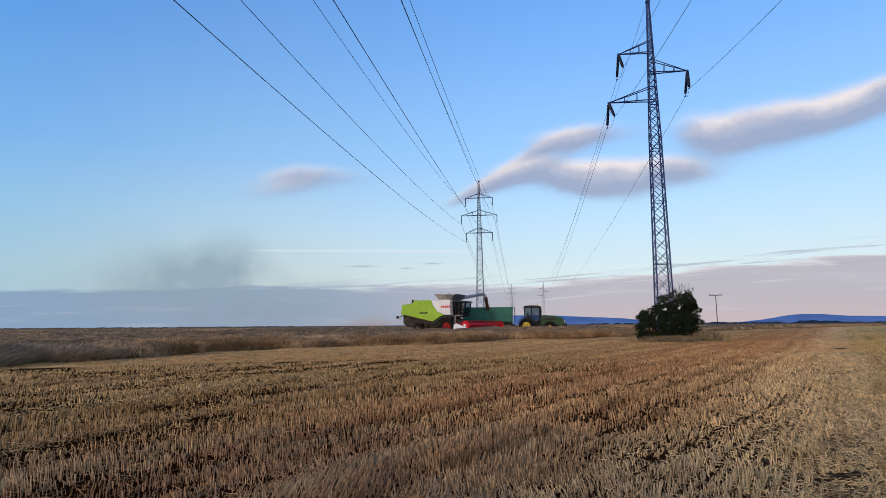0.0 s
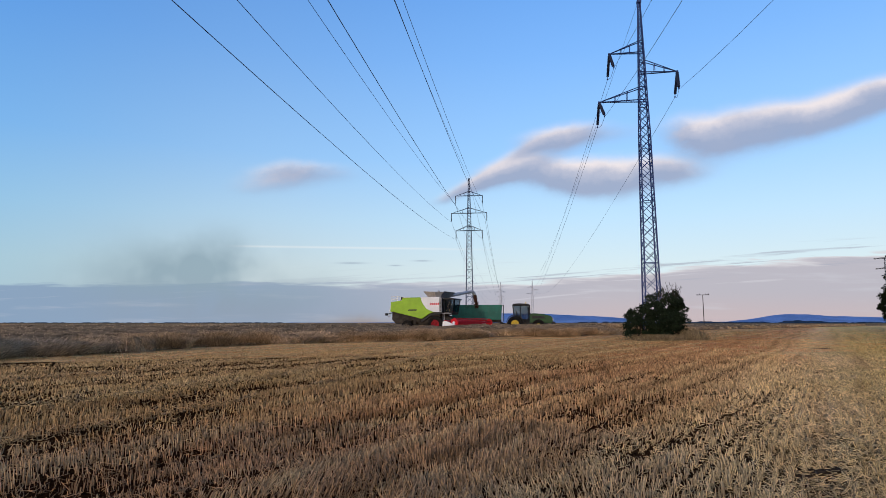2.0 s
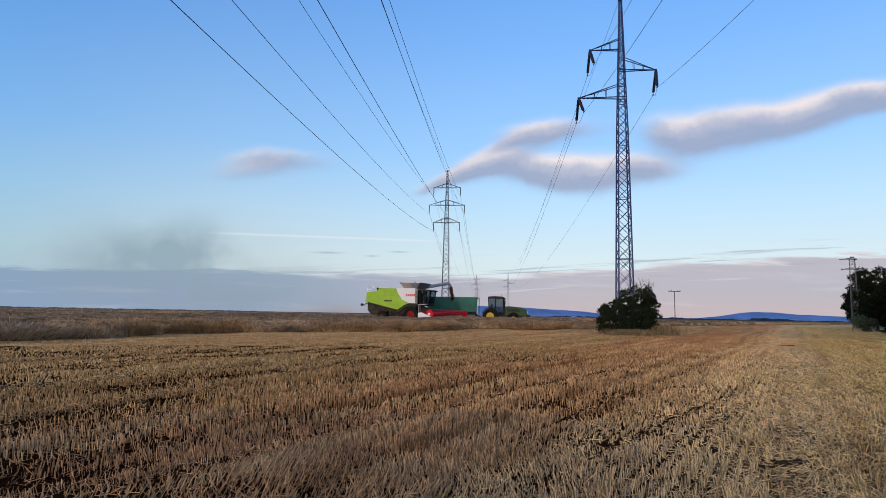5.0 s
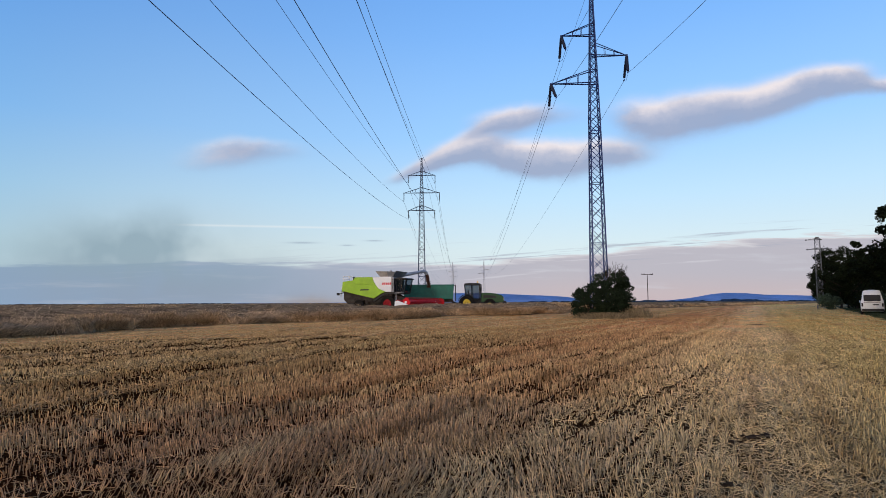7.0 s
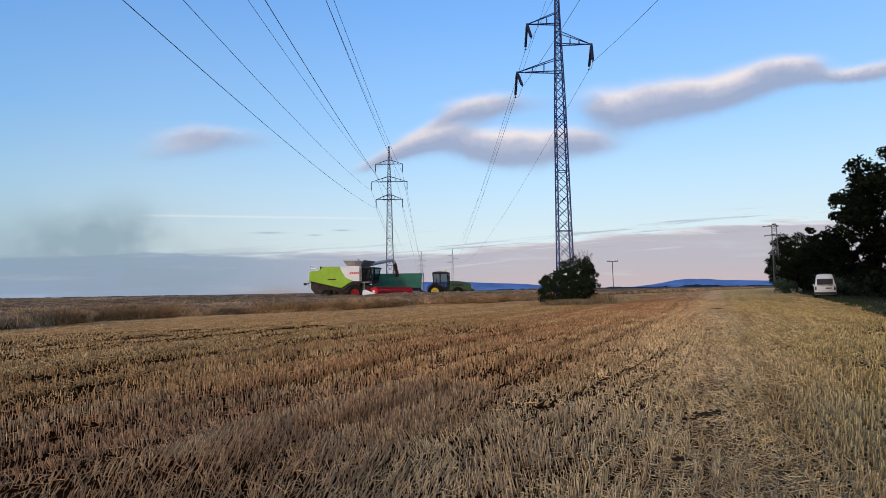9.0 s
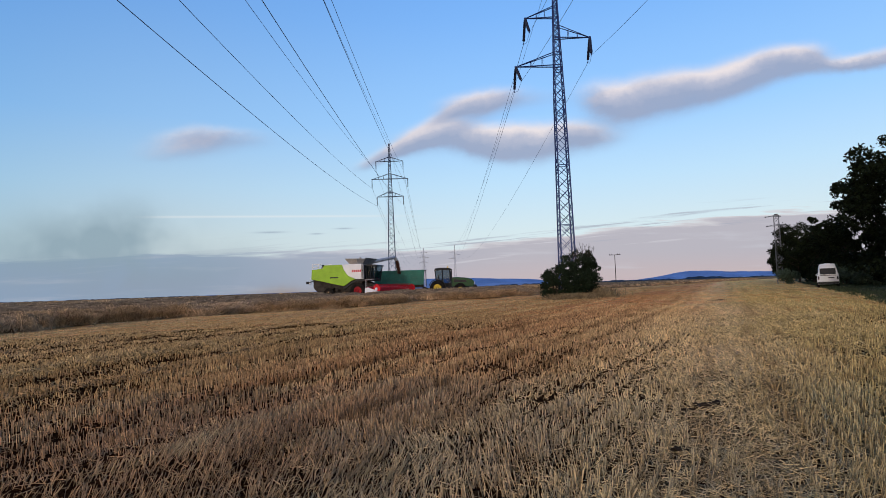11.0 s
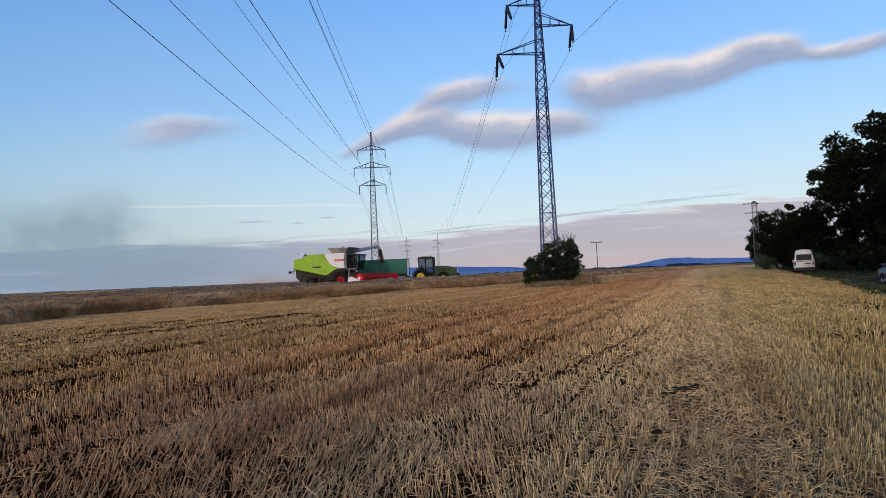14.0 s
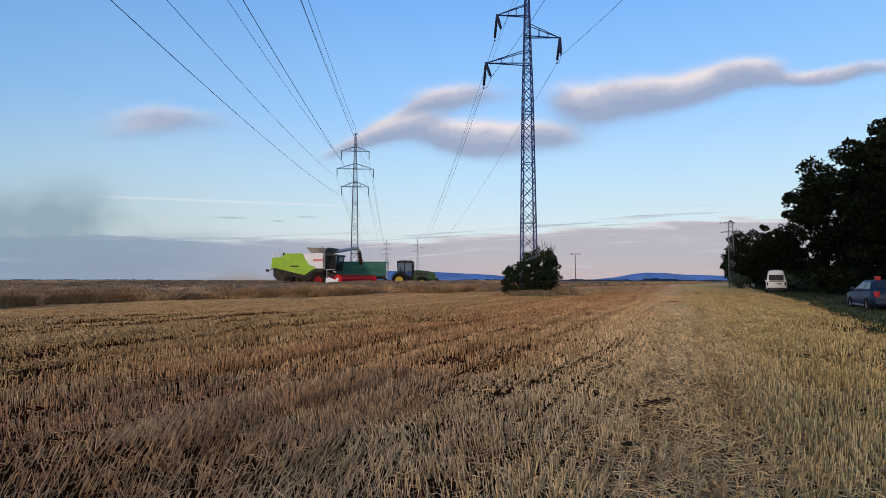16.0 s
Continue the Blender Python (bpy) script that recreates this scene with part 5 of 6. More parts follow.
def build_trailer():
    root = thing("grain_trailer", heading(*TRACTOR_AT, TRACTOR_AZ, 0.36), "dark green tipping trailer with ribbed sides behind a tractor", "trailer")
    x0, x1 = -8.5, -1.85
    for sgn in (-1, 1):
        bm = bmesh.new()
        add_prism(bm, [(x0, 1.65), (x0 - 0.05, 3.42), (x1 + 0.1, 3.42), (x1, 1.65)], *sorted((sgn * 1.15, sgn * 1.22)))
        part("side_wall", bm, M_TRAILER, root)
        for i in range(9):
            x = x0 + 0.1 + (x1 - x0 - 0.2) * i / 8
            bm = bmesh.new()
            add_box(bm, (x - 0.06, min(sgn * 1.22, sgn * 1.29), 1.65), (x + 0.06, max(sgn * 1.22, sgn * 1.29), 3.36), 0.015)
            part("side_rib", bm, M_TRAILER, root)
        bm = bmesh.new()
        add_box(bm, (x0 - 0.1, min(sgn * 1.13, sgn * 1.30), 3.40), (x1 + 0.15, max(sgn * 1.13, sgn * 1.30), 3.53), 0.02)
        part("top_rail", bm, M_TRAILER, root)
        bm = bmesh.new()
        add_box(bm, (x0, min(sgn * 1.2, sgn * 1.27), 2.48), (x1, max(sgn * 1.2, sgn * 1.27), 2.58), 0.01)
        part("waist_rail", bm, M_TRAILER, root)
        for x in (-6.3, -4.7):
            add_wheel_parts(root, x, sgn * 1.0, 0.62, 0.5, M_WHITE, "pale trailer rim", 16, 0.48)
    for xa, xb in ((x0, x0 + 0.07), (x1 - 0.07, x1)):
        bm = bmesh.new()
        add_box(bm, (xa, -1.14, 1.65), (xb, 1.14, 3.5), 0.01)
        part("end_wall", bm, M_TRAILER, root)
    bm = bmesh.new()
    add_box(bm, (x0, -1.14, 1.55), (x1, 1.14, 1.64))
    part("floor_bed", bm, M_TRAILER, root)
    bm = bmesh.new()
    n = 14
    g = bmesh.ops.create_grid(bm, x_segments=n, y_segments=6, size=1.0, matrix=Matrix.Translation(((x0 + x1) / 2, 0, 2.9)) @ Matrix.Diagonal(((x1 - x0) / 2 - 0.1, 1.08, 1, 1)))
    for v in g["verts"]:
        v.co.z += 0.35 * math.exp(-((v.co.x + 5.4) / 1.2) ** 2 - (v.co.y / 0.8) ** 2)
    part("grain_load", bm, M_GRAIN, root, "brown grain load")
    bm = bmesh.new()
    for y in (-0.5, 0.5):
        add_box(bm, (x0 + 0.2, y - 0.08, 1.15), (x1, y + 0.08, 1.55), 0.02)
    add_prism(bm, [(x1 - 0.2, 1.0), (x1 - 0.2, 1.4), (-0.75, 0.75), (-0.75, 0.6)], -0.15, 0.15)
    for x in (-6.3, -4.7):
        add_bar(bm, (x, -1.0, 0.62), (x, 1.0, 0.62), 0.1, 8)
    add_box(bm, (-6.5, -0.5, 0.6), (-4.5, 0.5, 1.2), 0.03)
    part("chassis", bm, M_DUSTY, root)
    bm = bmesh.new()
    add_bar(bm, (x1 + 0.35, -0.9, 1.3), (x1 + 0.35, -0.9, 3.5), 0.05, 8)
    add_bar(bm, (x1 + 0.35, -0.4, 1.3), (x1 + 0.35, -0.4, 3.3), 0.04, 8)
    add_bar(bm, (x1, -0.9, 3.4), (x1 + 0.35, -0.9, 3.4), 0.04, 6)
    part("front_ladder", bm, M_DUSTY, root)


build_trailer()


def build_tractor():
    root = thing("tractor", heading(*TRACTOR_AT, TRACTOR_AZ, 0.36), "green tractor with black cab and yellow wheel rims", "tractor")
    bm = bmesh.new()
    hood = [(1.95, 1.45), (1.95, 2.36), (2.6, 2.42), (3.9, 2.30), (4.75, 2.08), (5.05, 1.78), (5.08, 1.2), (4.8, 1.05), (2.0, 1.15)]
    add_prism(bm, hood, -0.5, 0.5, 0.10)
    part("bonnet", bm, M_TRACTOR, root)
    for sgn in (-1, 1):
        bm = bmesh.new()
        add_prism(bm, [(2.3, 1.7), (2.3, 2.1), (3.9, 1.98), (4.1, 1.7)], *sorted((sgn * 0.5, sgn * 0.515)))
        part("side_grille", bm, M_BLACK, root)
    bm = bmesh.new()
    add_prism(bm, [(4.85, 1.80), (5.10, 1.76), (5.13, 1.42), (4.95, 1.42)], -0.46, 0.46)
    part("headlight_band", bm, M_WHITE, root, "pale headlight band")
    bm = bmesh.new()
    add_prism(bm, [(4.9, 0.8), (4.9, 1.3), (5.35, 1.3), (5.45, 1.0), (5.35, 0.75)], -0.5, 0.5, 0.04)
    part("front_weight", bm, M_BLACK, root)
    bm = bmesh.new()
    add_box(bm, (-0.6, -0.45, 0.75), (4.4, 0.45, 1.5), 0.05)
    add_bar(bm, (0, -1.3, 1.0), (0, 1.3, 1.0), 0.16, 10)
    add_bar(bm, (3.1, -1.2, 0.78), (3.1, 1.2, 0.78), 0.12, 10)
    part("chassis", bm, M_BLACK, root)
    # cab
    bm = bmesh.new()
    add_prism(bm, [(-0.35, 3.42), (-0.25, 3.66), (0.5, 3.74), (1.75, 3.68), (2.0, 3.5), (1.95, 3.42)], -0.95, 0.95, 0.04)
    part("cab_roof", bm, M_BLACK, root)
    for sgn in (-1, 1):
        for a, b in (((-0.1, 1.75), (-0.25, 3.45)), ((0.75, 1.5), (0.75, 3.45)), ((1.85, 1.5), (1.8, 3.45))):
            bm = bmesh.new()
            add_bar(bm, (a[0], sgn * 0.85, a[1]), (b[0], sgn * 0.85, b[1]), 0.06, 4)
            part("cab_pillar", bm, M_BLACK, root)
        bm = bmesh.new()
        add_prism(bm, [(-0.1, 1.9), (-0.22, 3.4), (1.8, 3.4), (1.82, 1.6), (0.8, 1.6)], *sorted((sgn * 0.83, sgn * 0.85)))
        part("cab_window", bm, M_GLASS, root)
        bm = bmesh.new()
        outline = [(1.22 * math.cos(a), 1.0 + 1.22 * math.sin(a)) for a in np.linspace(0.25, 2.9, 10)] + [(1.12 * math.cos(a), 1.0 + 1.12 * math.sin(a)) for a in np.linspace(2.9, 0.25, 10)]
        add_prism(bm, outline, *sorted((sgn * 0.6, sgn * 1.3)))
        part("mudguard", bm, M_TRACTOR if sgn > 0 else M_BLACK, root)
        bm = bmesh.new()
        add_bar(bm, (1.85, sgn * 0.9, 3.2), (2.0, sgn * 1.35, 3.1), 0.03, 6)
        add_box(bm, (1.95, sgn * 1.35 - 0.08, 2.65), (2.05, sgn * 1.35 + 0.08, 3.1), 0.03)
        part("wing_mirror", bm, M_BLACK, root)
        add_wheel_parts(root, 0.0, sgn * 1.15, 1.0, 0.62, M_YELLOW, "yellow wheel rim", 20, 0.44)
        add_wheel_parts(root, 3.1, sgn * 1.1, 0.78, 0.52, M_YELLOW, "dusty yellow wheel rim", 18, 0.26)
    bm = bmesh.new()
    add_box(bm, (0.15, -0.28, 1.6), (0.32, 0.28, 2.75), 0.06)
    add_box(bm, (0.15, -0.28, 1.8), (0.75, 0.28, 2.0), 0.06)
    part("driver_seat", bm, M_BLACK, root)
    bm = bmesh.new()
    add_box(bm, (-0.3, -0.8, 1.5), (1.9, 0.8, 1.62))
    part("cab_floor", bm, M_BLACK, root)
    bm = bmesh.new()
    add_bar(bm, (1.98, -0.62, 2.2), (1.98, -0.62, 3.55), 0.085, 10)
    part("exhaust", bm, M_BLACK, root)
    bm = bmesh.new()
    add_bar(bm, (1.5, -0.6, 3.7), (1.5, -0.6, 3.95), 0.07, 10)
    part("beacon", bm, M_YELLOW, root)
    bm = bmesh.new()
    for i in range(4):
        add_box(bm, (0.95, -1.25, 0.55 + 0.3 * i), (1.45, -0.85, 0.59 + 0.3 * i))
    add_bar(bm, (0.95, -1.2, 0.5), (0.95, -1.0, 1.6), 0.03, 6)
    part("cab_steps", bm, M_BLACK, root)


build_tractor()


# ---- vehicles on the grassy track ----
def body_shell(bm, sections):
    """Loft closed cross-sections: each is (x, half width low, half width high, z low, z shoulder, z high, half width top)."""
    rings = []
    for x, wl, ws, zl, zs, zh, wt in sections:
        pts = [(-wl, zl), (-ws, zl + 0.18 * (zs - zl)), (-ws, zs), (-wt, zh - 0.06), (-wt + 0.12, zh), (wt - 0.12, zh), (wt, zh - 0.06), (ws, zs), (ws, zl + 0.18 * (zs - zl)), (wl, zl)]
        rings.append([bm.verts.new((x, y, z)) for y, z in pts])
    n = len(rings[0])
    for r0, r1 in zip(rings, rings[1:]):
        for j in range(n):
            bm.faces.new((r0[j], r1[j], r1[(j + 1) % n], r0[(j + 1) % n]))
    bm.faces.new(rings[0])
    bm.faces.new(rings[-1][::-1])
    bmesh.ops.recalc_face_normals(bm, faces=bm.faces)
    for f in bm.faces:
        f.smooth = True


def build_van():
    root = thing("delivery_van", heading(49.0, 55.6, 40.0), "white high-roof van parked on the grassy track", "van")
    bm = bmesh.new()
    body_shell(bm, [(0.0, 0.88, 0.94, 0.42, 1.22, 2.40, 0.66), (0.08, 0.90, 0.96, 0.36, 1.22, 2.50, 0.68), (1.2, 0.90, 0.95, 0.34, 1.22, 2.47, 0.72), (3.1, 0.90, 0.95, 0.34, 1.22, 2.45, 0.72),
                    (3.6, 0.90, 0.95, 0.34, 1.2, 2.1, 0.68), (4.0, 0.9, 0.94, 0.36, 1.15, 1.3, 0.75), (4.75, 0.82, 0.88, 0.4, 0.85, 1.02, 0.68)])
    part("body", bm, M_VANPAINT, root)
    bm = bmesh.new()
    add_prism(bm, [(-0.03, 1.40), (-0.015, 2.02), (0.03, 2.02), (0.01, 1.40)], -0.70, 0.70)
    part("rear_window", bm, M_GLASS_DARK, root, "dark rear window")
    bm = bmesh.new()
    add_box(bm, (-0.03, -0.71, 1.26), (0.0, 0.71, 1.31))
    part("window_seal", bm, M_BLACK, root)
    for sgn in (-1, 1):
        bm = bmesh.new()
        add_box(bm, (-0.03, sgn * 0.84 - 0.07, 0.85), (0.05, sgn * 0.84 + 0.07, 1.2), 0.02)
        part("tail_lamp", bm, M_BLACK, root, "dark tail lamp")
        bm = bmesh.new()
        add_box(bm, (3.55, sgn * 1.0 - 0.06, 1.25), (3.68, sgn * 1.0 + 0.06, 1.48), 0.03)
        part("door_mirror", bm, M_VANPAINT, root)
        bm = bmesh.new()
        add_prism(bm, [(0.35, 1.36), (0.35, 1.9), (3.3, 1.9), (3.55, 1.36)], *sorted((sgn * 0.80, sgn * 0.93)))
        part("side_window", bm, M_GLASS_DARK, root)
        add_wheel_parts(root, 0.95, sgn * 0.87, 0.32, 0.22, M_STEEL_BRIGHT, "grey steel rim", 0, 0.5)
        add_wheel_parts(root, 3.85, sgn * 0.87, 0.32, 0.22, M_STEEL_BRIGHT, "grey steel rim", 0, 0.5)
    bm = bmesh.new()
    add_box(bm, (-0.12, -0.92, 0.40), (0.05, 0.92, 0.62), 0.04)
    part("rear_bumper", bm, M_BLACK, root, "dark rear bumper")
    bm = bmesh.new()
    add_box(bm, (-0.045, -0.55, 0.98), (-0.01, -0.03, 1.09))
    part("number_plate", bm, M_BLACK, root, "dark plate panel")
    bm = bmesh.new()
    add_box(bm, (0.1, -0.25, 2.46), (0.5, 0.25, 2.54), 0.02)
    part("roof_vent", bm, M_VANPAINT, root)
    bm = bmesh.new()
    add_bar(bm, (-0.05, 0.1, 1.32), (-0.03, 0.5, 1.42), 0.015, 5)
    part("rear_wiper", bm, M_BLACK, root)


def build_car():
    root = thing("parked_car", heading(25.35, 22.0, 32.5), "dark blue hatchback car parked on the grassy track", "car")
    bm = bmesh.new()
    body_shell(bm, [(-0.95, 0.72, 0.78, 0.42, 0.85, 0.92, 0.70), (-0.85, 0.78, 0.84, 0.30, 0.88, 1.0, 0.72), (-0.3, 0.80, 0.86, 0.22, 0.90, 1.0, 0.74), (1.3, 0.80, 0.87, 0.22, 0.90, 0.98, 0.76),
                    (2.6, 0.80, 0.86, 0.22, 0.86, 0.95, 0.74), (3.3, 0.78, 0.82, 0.28, 0.74, 0.80, 0.70), (3.55, 0.66, 0.70, 0.36, 0.62, 0.68, 0.6)])
    part("body", bm, M_CARPAINT, root)
    bm = bmesh.new()
    body_shell(bm, [(-0.62, 0.70, 0.74, 0.93, 0.96, 1.02, 0.70), (0.05, 0.70, 0.76, 0.93, 0.99, 1.38, 0.58), (0.7, 0.70, 0.77, 0.93, 0.99, 1.44, 0.58), (1.4, 0.70, 0.77, 0.93, 0.99, 1.42, 0.58), (2.35, 0.70, 0.74, 0.90, 0.94, 0.98, 0.68)])
    part("cabin", bm, M_CARPAINT, root)
    for sgn in (-1, 1):
        for xs in (((-0.25, 1.02), (0.08, 1.30), (0.62, 1.34), (0.62, 1.02)), ((0.70, 1.02), (0.70, 1.34), (1.35, 1.33), (1.95, 1.02))):
            bm = bmesh.new()
            vs = [bm.verts.new((x, sgn * (0.785 - (z - 0.99) * 0.46), z)) for x, z in xs]
            bm.faces.new(vs)
            g = bmesh.ops.extrude_face_region(bm, geom=bm.faces[:])
            bmesh.ops.translate(bm, verts=[v for v in g["geom"] if isinstance(v, bmesh.types.BMVert)], vec=(0, -sgn * 0.02, 0))
            bmesh.ops.recalc_face_normals(bm, faces=bm.faces)
            part("side_window", bm, M_GLASS_DARK, root, "window reflecting the pale sky")
        bm = bmesh.new()
        add_box(bm, (-0.96, sgn * 0.70 - 0.10, 0.66), (-0.80, sgn * 0.70 + 0.12, 0.92), 0.03)
        part("tail_lamp", bm, M_TAIL, root, "red tail lamp")
        bm = bmesh.new()
        add_box(bm, (1.72, sgn * 0.95 - 0.1, 0.96), (1.85, sgn * 0.95 + 0.08, 1.1), 0.04)
        part("door_mirror", bm, M_CARPAINT, root)
        bm = bmesh.new()
        add_box(bm, (0.35, min(sgn * 0.84, sgn * 0.885), 0.24), (2.3, max(sgn * 0.84, sgn * 0.885), 0.31), 0.01)
        part("sill", bm, M_STEEL_BRIGHT, root, "pale sill strip")
        add_wheel_parts(root, 0.0, sgn * 0.80, 0.31, 0.20, M_STEEL_BRIGHT, "grey wheel rim", 0, 0.55)
        add_wheel_parts(root, 2.5, sgn * 0.80, 0.31, 0.20, M_STEEL_BRIGHT, "grey wheel rim", 0, 0.55)
    bm = bmesh.new()
    add_prism(bm, [(-0.60, 1.05), (-0.03, 1.36), (0.0, 1.35), (-0.55, 1.03)], -0.55, 0.55)
    part("rear_window", bm, M_GLASS_DARK, root)
    bm = bmesh.new()
    add_prism(bm, [(1.5, 1.42), (2.28, 1.0), (2.25, 0.98), (1.46, 1.40)], -0.55, 0.55)
    part("windscreen", bm, M_GLASS_DARK, root)
    bm = bmesh.new()
    add_box(bm, (-0.99, -0.78, 0.34), (-0.80, 0.78, 0.58), 0.05)
    part("rear_bumper", bm, M_CARPAINT, root)
    bm = bmesh.new()
    add_box(bm, (-0.985, -0.26, 0.70), (-0.955, 0.26, 0.82))
    part("number_plate", bm, M_PLATE, root, "pale number plate")
    bm = bmesh.new()
    add_box(bm, (0.30, 0.18, 1.38), (0.44, 0.42, 1.60), 0.03)
    part("roof_lamp", bm, M_TAIL, root, "small red roof lamp")


build_van()
build_car()


# ---- trees, bush and verge ----
def leaf_cloud(centres, radii, per, size, rng):
    """Leaf quads scattered in clumps: verts and quads."""
    k = np.repeat(np.arange(len(centres)), per)
    n = len(k)
    d = rng.normal(0, 1, (n, 3))
    d /= np.linalg.norm(d, axis=1, keepdims=True)
    p = centres[k] + d * (radii[k] * rng.uniform(0.25, 1.0, n) ** 0.5)[:, None] * (1, 1, 0.75)
    a = rng.normal(0, 1, (n, 3))
    a /= np.linalg.norm(a, axis=1, keepdims=True)
    b = np.cross(a, rng.normal(0, 1, (n, 3)))
    b /= np.linalg.norm(b, axis=1, keepdims=True)
    s = (size * rng.uniform(0.6, 1.3, n))[:, None]
    v = np.stack([p - a * s, p + b * s * 0.5, p + a * s, p - b * s * 0.5], 1).reshape(-1, 3)
    return v, np.arange(4 * n).reshape(-1, 4)


def make_tree(x, y, height, radius, seed, per=150, clumps=60, leaf=0.20, low=0.12, label="tall dark broadleaved tree at the field's edge"):
    rng = np.random.default_rng(seed)
    root = thing("broadleaf_tree", pose(x, y, 0), label, "tree", "trees along the track")
    bm = bmesh.new()
    add_bar(bm, (0, 0, -0.1), (0.1, 0.05, height * 0.35), 0.034 * height * 0.6, 10, 0.024 * height * 0.6)
    add_bar(bm, (0.1, 0.05, height * 0.35), (0.2, -0.1, height * 0.8), 0.024 * height * 0.6, 8, 0.05)
    part("trunk", bm, M_BARK, root)
    # clump centres on and in an uneven ellipsoid
    u = rng.normal(0, 1, (clumps, 3))
    u /= np.linalg.norm(u, axis=1, keepdims=True)
    rr = rng.uniform(0.35, 1.0, clumps) ** 0.6
    mid, half = height * (1 + low) / 2, height * (1 - low) / 2
    lump = 0.82 + 0.36 * lattice(u[:, 0] * 2.2 + 7, u[:, 2] * 2.2 + seed, seed)
    c = u * rr[:, None] * lump[:, None] * (radius, radius, half) + (0, 0, mid)
    c[:, 2] = np.maximum(c[:, 2], height * low * 0.6)
    for i in range(0, clumps, 4):
        bm = bmesh.new()
        start = Vector((0.1, 0, height * rng.uniform(0.15, 0.6)))
        m = start.lerp(Vector(c[i]), 0.5) + Vector((0, 0, 0.3))
        add_bar(bm, start, m, 0.09, 6, 0.06)
        add_bar(bm, m, Vector(c[i]), 0.06, 5, 0.02)
        part("limb", bm, M_BARK, root)
    v, f = leaf_cloud(c, rng.uniform(0.10, 0.24, clumps) * radius, per, leaf, rng)
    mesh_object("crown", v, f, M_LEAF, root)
    return root


def build_trees():
    spots = [  # x, y, height, crown radius
        (58.1, 58.5, 13.6, 5.7), (52.7, 49.3, 16.4, 5.3), (47.8, 40.5, 15.6, 5.2), (42.0, 33.0, 14.5, 5.2), (37.0, 25.5, 13.5, 5.0), (33.0, 18.0, 13.0, 5.0),
        (63.5, 68.0, 9.0, 4.0), (68.5, 78.0, 9.6, 4.2), (77.5, 91.0, 10.8, 4.6), (87.0, 106.0, 11.8, 5.0), (98.5, 123.0, 11.8, 4.6), (111.5, 141.0, 9.5, 3.8)]
    for i, (x, y, h, r) in enumerate(spots):
        big = h > 12
        make_tree(x, y, h, r, 30 + i, per=170 if big else 140, clumps=95 if big else 70, leaf=0.21, low=0.05,
                  label="tall dark broadleaved tree at the field's edge" if big else "low dark roadside tree in a hedgerow")
    # hedge of shrubs filling the foot of the row
    rng = np.random.default_rng(77)
    for i in range(22):
        y = 14 + 4.6 * i
        x = 6.0 + 0.765 * y + 8.6 + rng.uniform(-0.8, 0.8)
        if y > 60:
            x -= 3.2
        pale = i >= 19
        if pale:
            x, y = ((73.6, 91.0), (58.8, 62.8), (56.0, 58.0))[i - 19]
        root = thing("hedge_shrub", pose(x - (1.5 if pale else 0), y - (1.0 if pale else 0), 0), "pale green shrub under the trees" if pale else "dense dark shrub under the trees", "shrub", "hedge shrubs")
        c = rng.normal(0, 1, (26, 3)) * (1.5, 1.5, 0.9) * (0.6 if pale else 1.0) + (0, 0, 1.3 if pale else 1.9)
        c[:, 2] = np.abs(c[:, 2])
        v, f = leaf_cloud(c, rng.uniform(0.5, 0.9, 26), 90, 0.16, rng)
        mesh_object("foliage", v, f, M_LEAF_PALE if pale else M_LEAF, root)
        bm = bmesh.new()
        for j in range(6):
            add_bar(bm, (0.1 * j - 0.25, 0, 0), Vector(c[j]), 0.04, 5, 0.015)
        part("stems", bm, M_BARK, root)


build_trees()


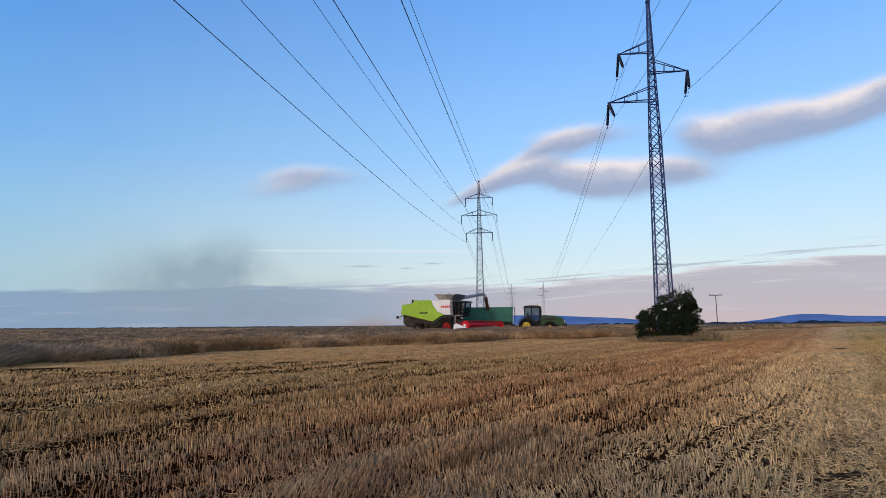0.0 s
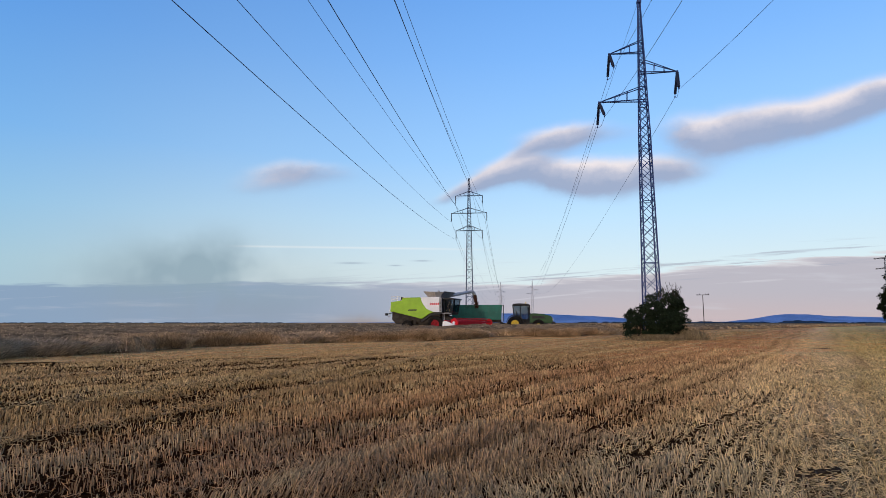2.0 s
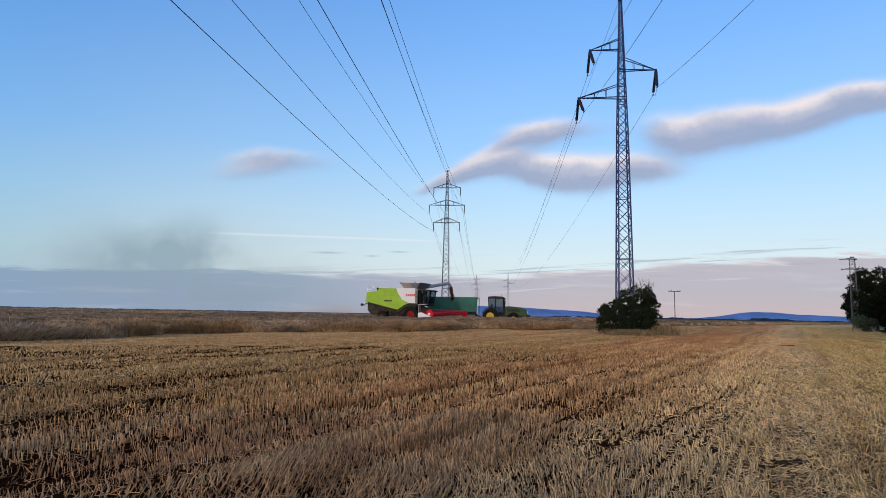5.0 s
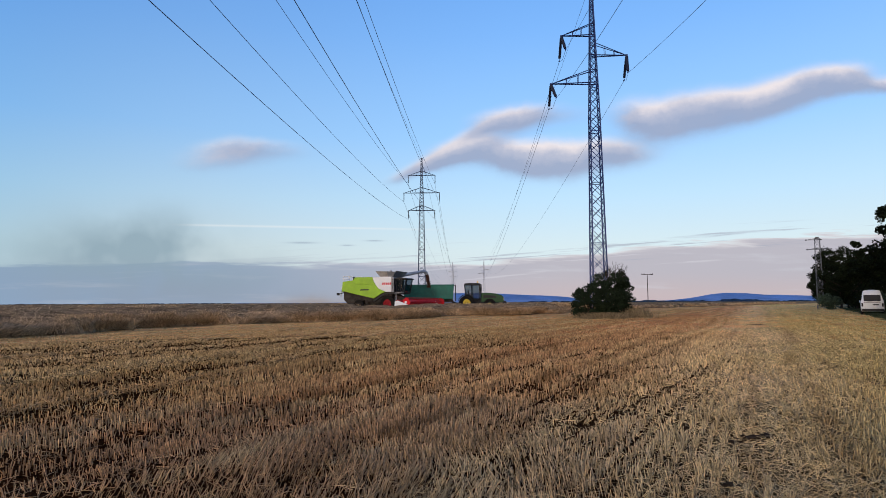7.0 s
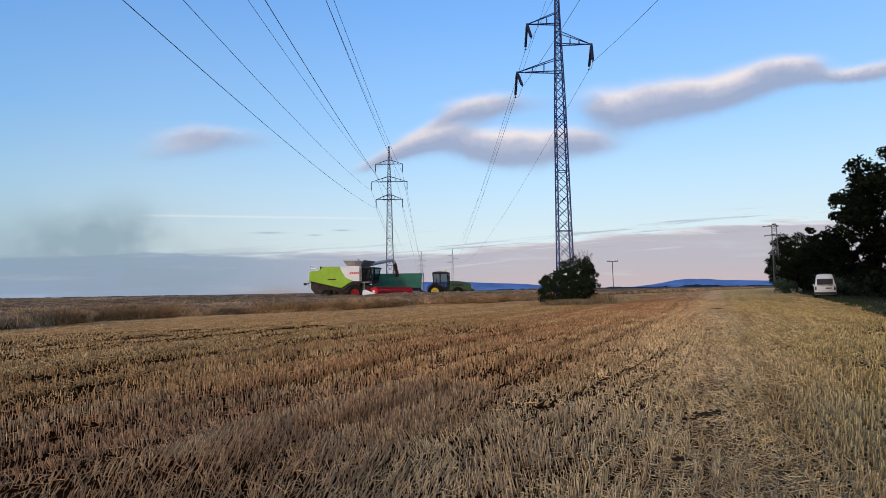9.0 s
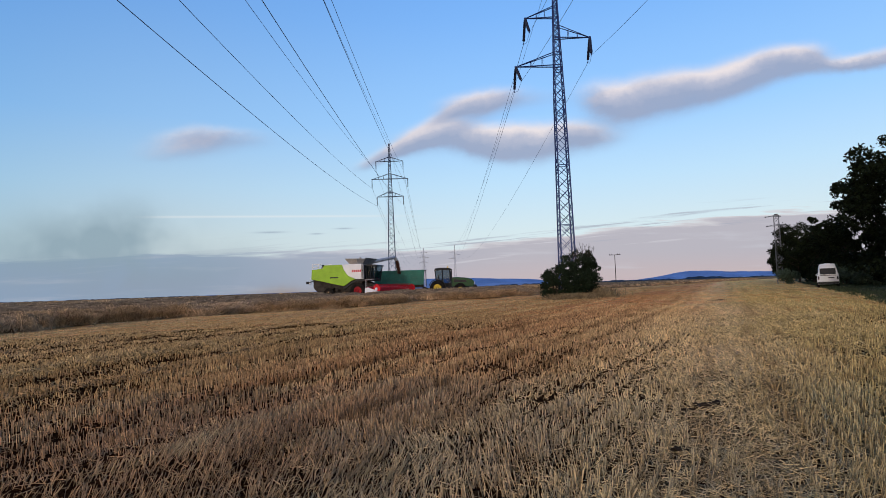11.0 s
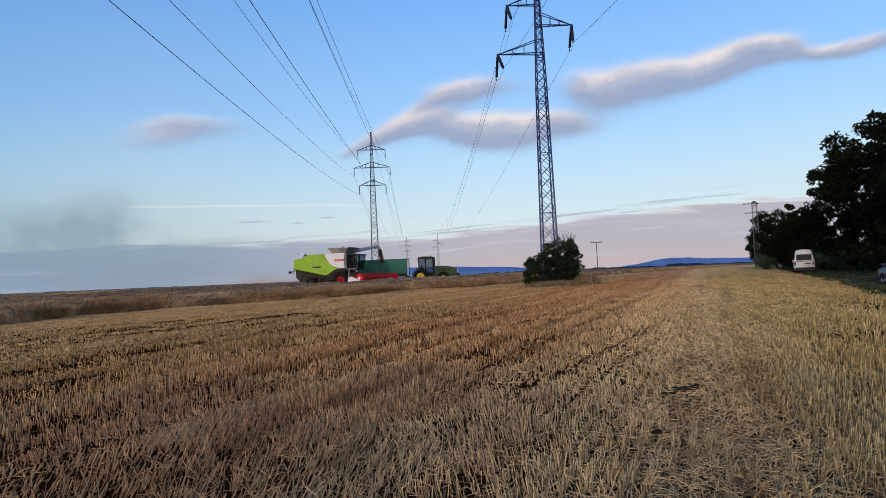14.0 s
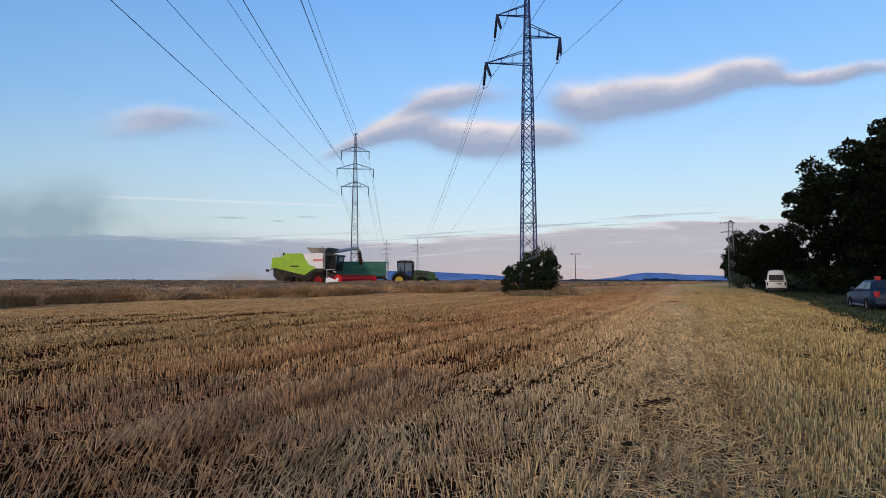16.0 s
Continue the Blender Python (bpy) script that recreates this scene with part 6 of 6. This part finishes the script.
def build_bush():
    rng = np.random.default_rng(21)
    root = thing("elder_bush", pose(19.6, 51.8, 0) @ Matrix.Scale(0.82, 4), "large dark leafy bush before the pylon's foot", "bush")
    c = []
    for cx, cy, r, h, k in ((-1.9, 0.2, 1.5, 3.4, 28), (-0.2, 0.0, 1.9, 4.3, 38), (1.3, 0.3, 1.7, 5.3, 42), (2.3, 0.2, 1.1, 4.0, 22), (0.9, 1.5, 1.6, 5.0, 24), (-2.6, 0.3, 0.8, 2.4, 14), (0.4, -0.7, 1.7, 3.2, 28)):
        u = rng.normal(0, 1, (k, 3))
        u /= np.linalg.norm(u, axis=1, keepdims=True)
        c.append(u * rng.uniform(0.5, 1.0, k)[:, None] ** 0.5 * (r, r, h / 2) + (cx, cy, h / 2 + 0.25))
    c = np.concatenate(c)
    c[:, 2] = np.maximum(c[:, 2], 0.32)
    v, f = leaf_cloud(c, rng.uniform(0.3, 0.62, len(c)), 130, 0.11, rng)
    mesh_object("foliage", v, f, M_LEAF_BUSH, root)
    bm = bmesh.new()
    for i in range(46):
        a = Vector((rng.uniform(0.2, 2.6), rng.uniform(-0.6, 0.8), rng.uniform(3.9, 5.0)))
        b = a + Vector((rng.normal(0.1, 0.3), rng.normal(0, 0.3), rng.uniform(0.6, 1.35)))
        add_bar(bm, a, b, 0.022, 4, 0.008)
        for _ in range(3):
            p = a.lerp(b, rng.uniform(0.3, 0.9))
            add_bar(bm, p, p + Vector((rng.normal(0, 0.14), rng.normal(0, 0.14), 0.22)), 0.012, 3, 0.005)
    part("twigs", bm, M_BARK, root, "thin bare twigs")
    bm = bmesh.new()
    for i in range(16):
        x, y = rng.uniform(-2.4, 2.6), rng.uniform(-0.8, 1.2)
        add_bar(bm, (x, y, 0), (x + rng.normal(0, 0.3), y + rng.normal(0, 0.3), 2.6), 0.06, 6, 0.03)
    part("stems", bm, M_BARK, root)
    n = 8200
    side = np.arange(n) < 3000          # a taller withered clump beside the bush
    x = np.where(side, 21.5 + rng.normal(0, 0.38, n), 19.3 + rng.normal(0, 1.35, n))
    y = 50.6 + rng.normal(0, 0.7, n)
    base = np.stack([x + 0.6, y, np.zeros(n)], 1)
    tip = base + np.stack([rng.normal(0, 0.18, n), rng.normal(0, 0.18, n), (0.06 + 0.5 * rng.uniform(0, 1, n) ** 2) * np.where(side, 1.7, 1.0)], 1)
    v, f = blades(base, tip, rng.uniform(0.008, 0.02, n), rng)
    tagged(mesh_object("dry_grass", v, f, M_DRYGRASS), "tall dry grass round the foot of the bush", "grass", kind="stuff")


build_bush()


def build_verge():
    """The dark grassy track between the stubble and the trees."""
    ys = np.concatenate([np.linspace(4, 120, 240), np.linspace(122, 240, 40)])
    ks = np.concatenate([np.linspace(0, 9, 24), [12, 18, 30, 60]])
    Y, K = np.meshgrid(ys, ks, indexing="ij")
    X = verge_edge(Y) + K
    rut = -0.07 * np.exp(-((K - 2.2) / 0.35) ** 2) - 0.07 * np.exp(-((K - 4.0) / 0.35) ** 2)
    Z = 0.045 + ground_z(X, Y) + rut + 0.06 * lattice(X * 1.5, Y * 1.5, 31) * (K > 0.2)
    Z = np.where(K < 0.01, -0.03, Z)
    nb = len(ks)
    i, j = np.meshgrid(np.arange(len(ys) - 1), np.arange(nb - 1), indexing="ij")
    a = (i * nb + j).ravel()
    ob = mesh_object("verge", np.stack([X, Y, Z], -1).reshape(-1, 3), np.stack([a, a + 1, a + nb + 1, a + nb], -1), M_VERGE)
    tagged(ob, "dark grassy farm track with wheel ruts", "track", kind="structure")
    rng = np.random.default_rng(41)
    n = 34000
    y = 6 + 100 * rng.uniform(0, 1, n) ** 1.5
    kk = rng.uniform(-0.4, 9, n)
    keep = rng.uniform(0, 1, n) > 0.85 * (np.exp(-((kk - 2.2) / 0.45) ** 2) + np.exp(-((kk - 4.0) / 0.45) ** 2))
    y, kk = y[keep], kk[keep]
    x = verge_edge(y) + kk
    n = len(x)
    h = rng.uniform(0.04, 0.15, n) * (1 + 3.0 * (kk > 5.8) + 0.5 * lattice(x * 0.6, y * 0.6, 3))
    base = np.stack([x, y, np.full(n, 0.03)], 1)
    tip = base + np.stack([rng.normal(0, 0.07, n), rng.normal(0, 0.07, n), h], 1)
    v, f = blades(base, tip, rng.uniform(0.009, 0.02, n), rng)
    tagged(mesh_object("verge_grass", v, f, M_GRASS), "rough dark green grass along the track", "grass", kind="stuff")


build_verge()


def build_clods():
    """Bare dark soil thrown up in the trodden path."""
    rng = np.random.default_rng(8)
    for x, y, r in ((3.86, 6.10, 0.11), (4.08, 6.16, 0.09), (3.62, 5.96, 0.06), (2.75, 4.62, 0.06), (2.62, 6.9, 0.05), (22.0, 33.5, 0.30)):
        bm = bmesh.new()
        bmesh.ops.create_icosphere(bm, subdivisions=3, radius=1.0)
        for v in bm.verts:
            p = v.co.copy()
            q = 0.65 + 0.8 * noise.noise(p * 2.1 + Vector((x, y, 0)))
            v.co = Vector((p.x * r * q * 1.5, p.y * r * q, p.z * r * q * 0.32))
        ob = part("soil_clod", bm, M_CLOD)
        ob.matrix_basis = pose(x, y, 0.02, 0, 0, rng.uniform(-30, 30))
        tagged(ob, "dark bare clod of soil among the straw", "soil", "soil clods")


build_clods()
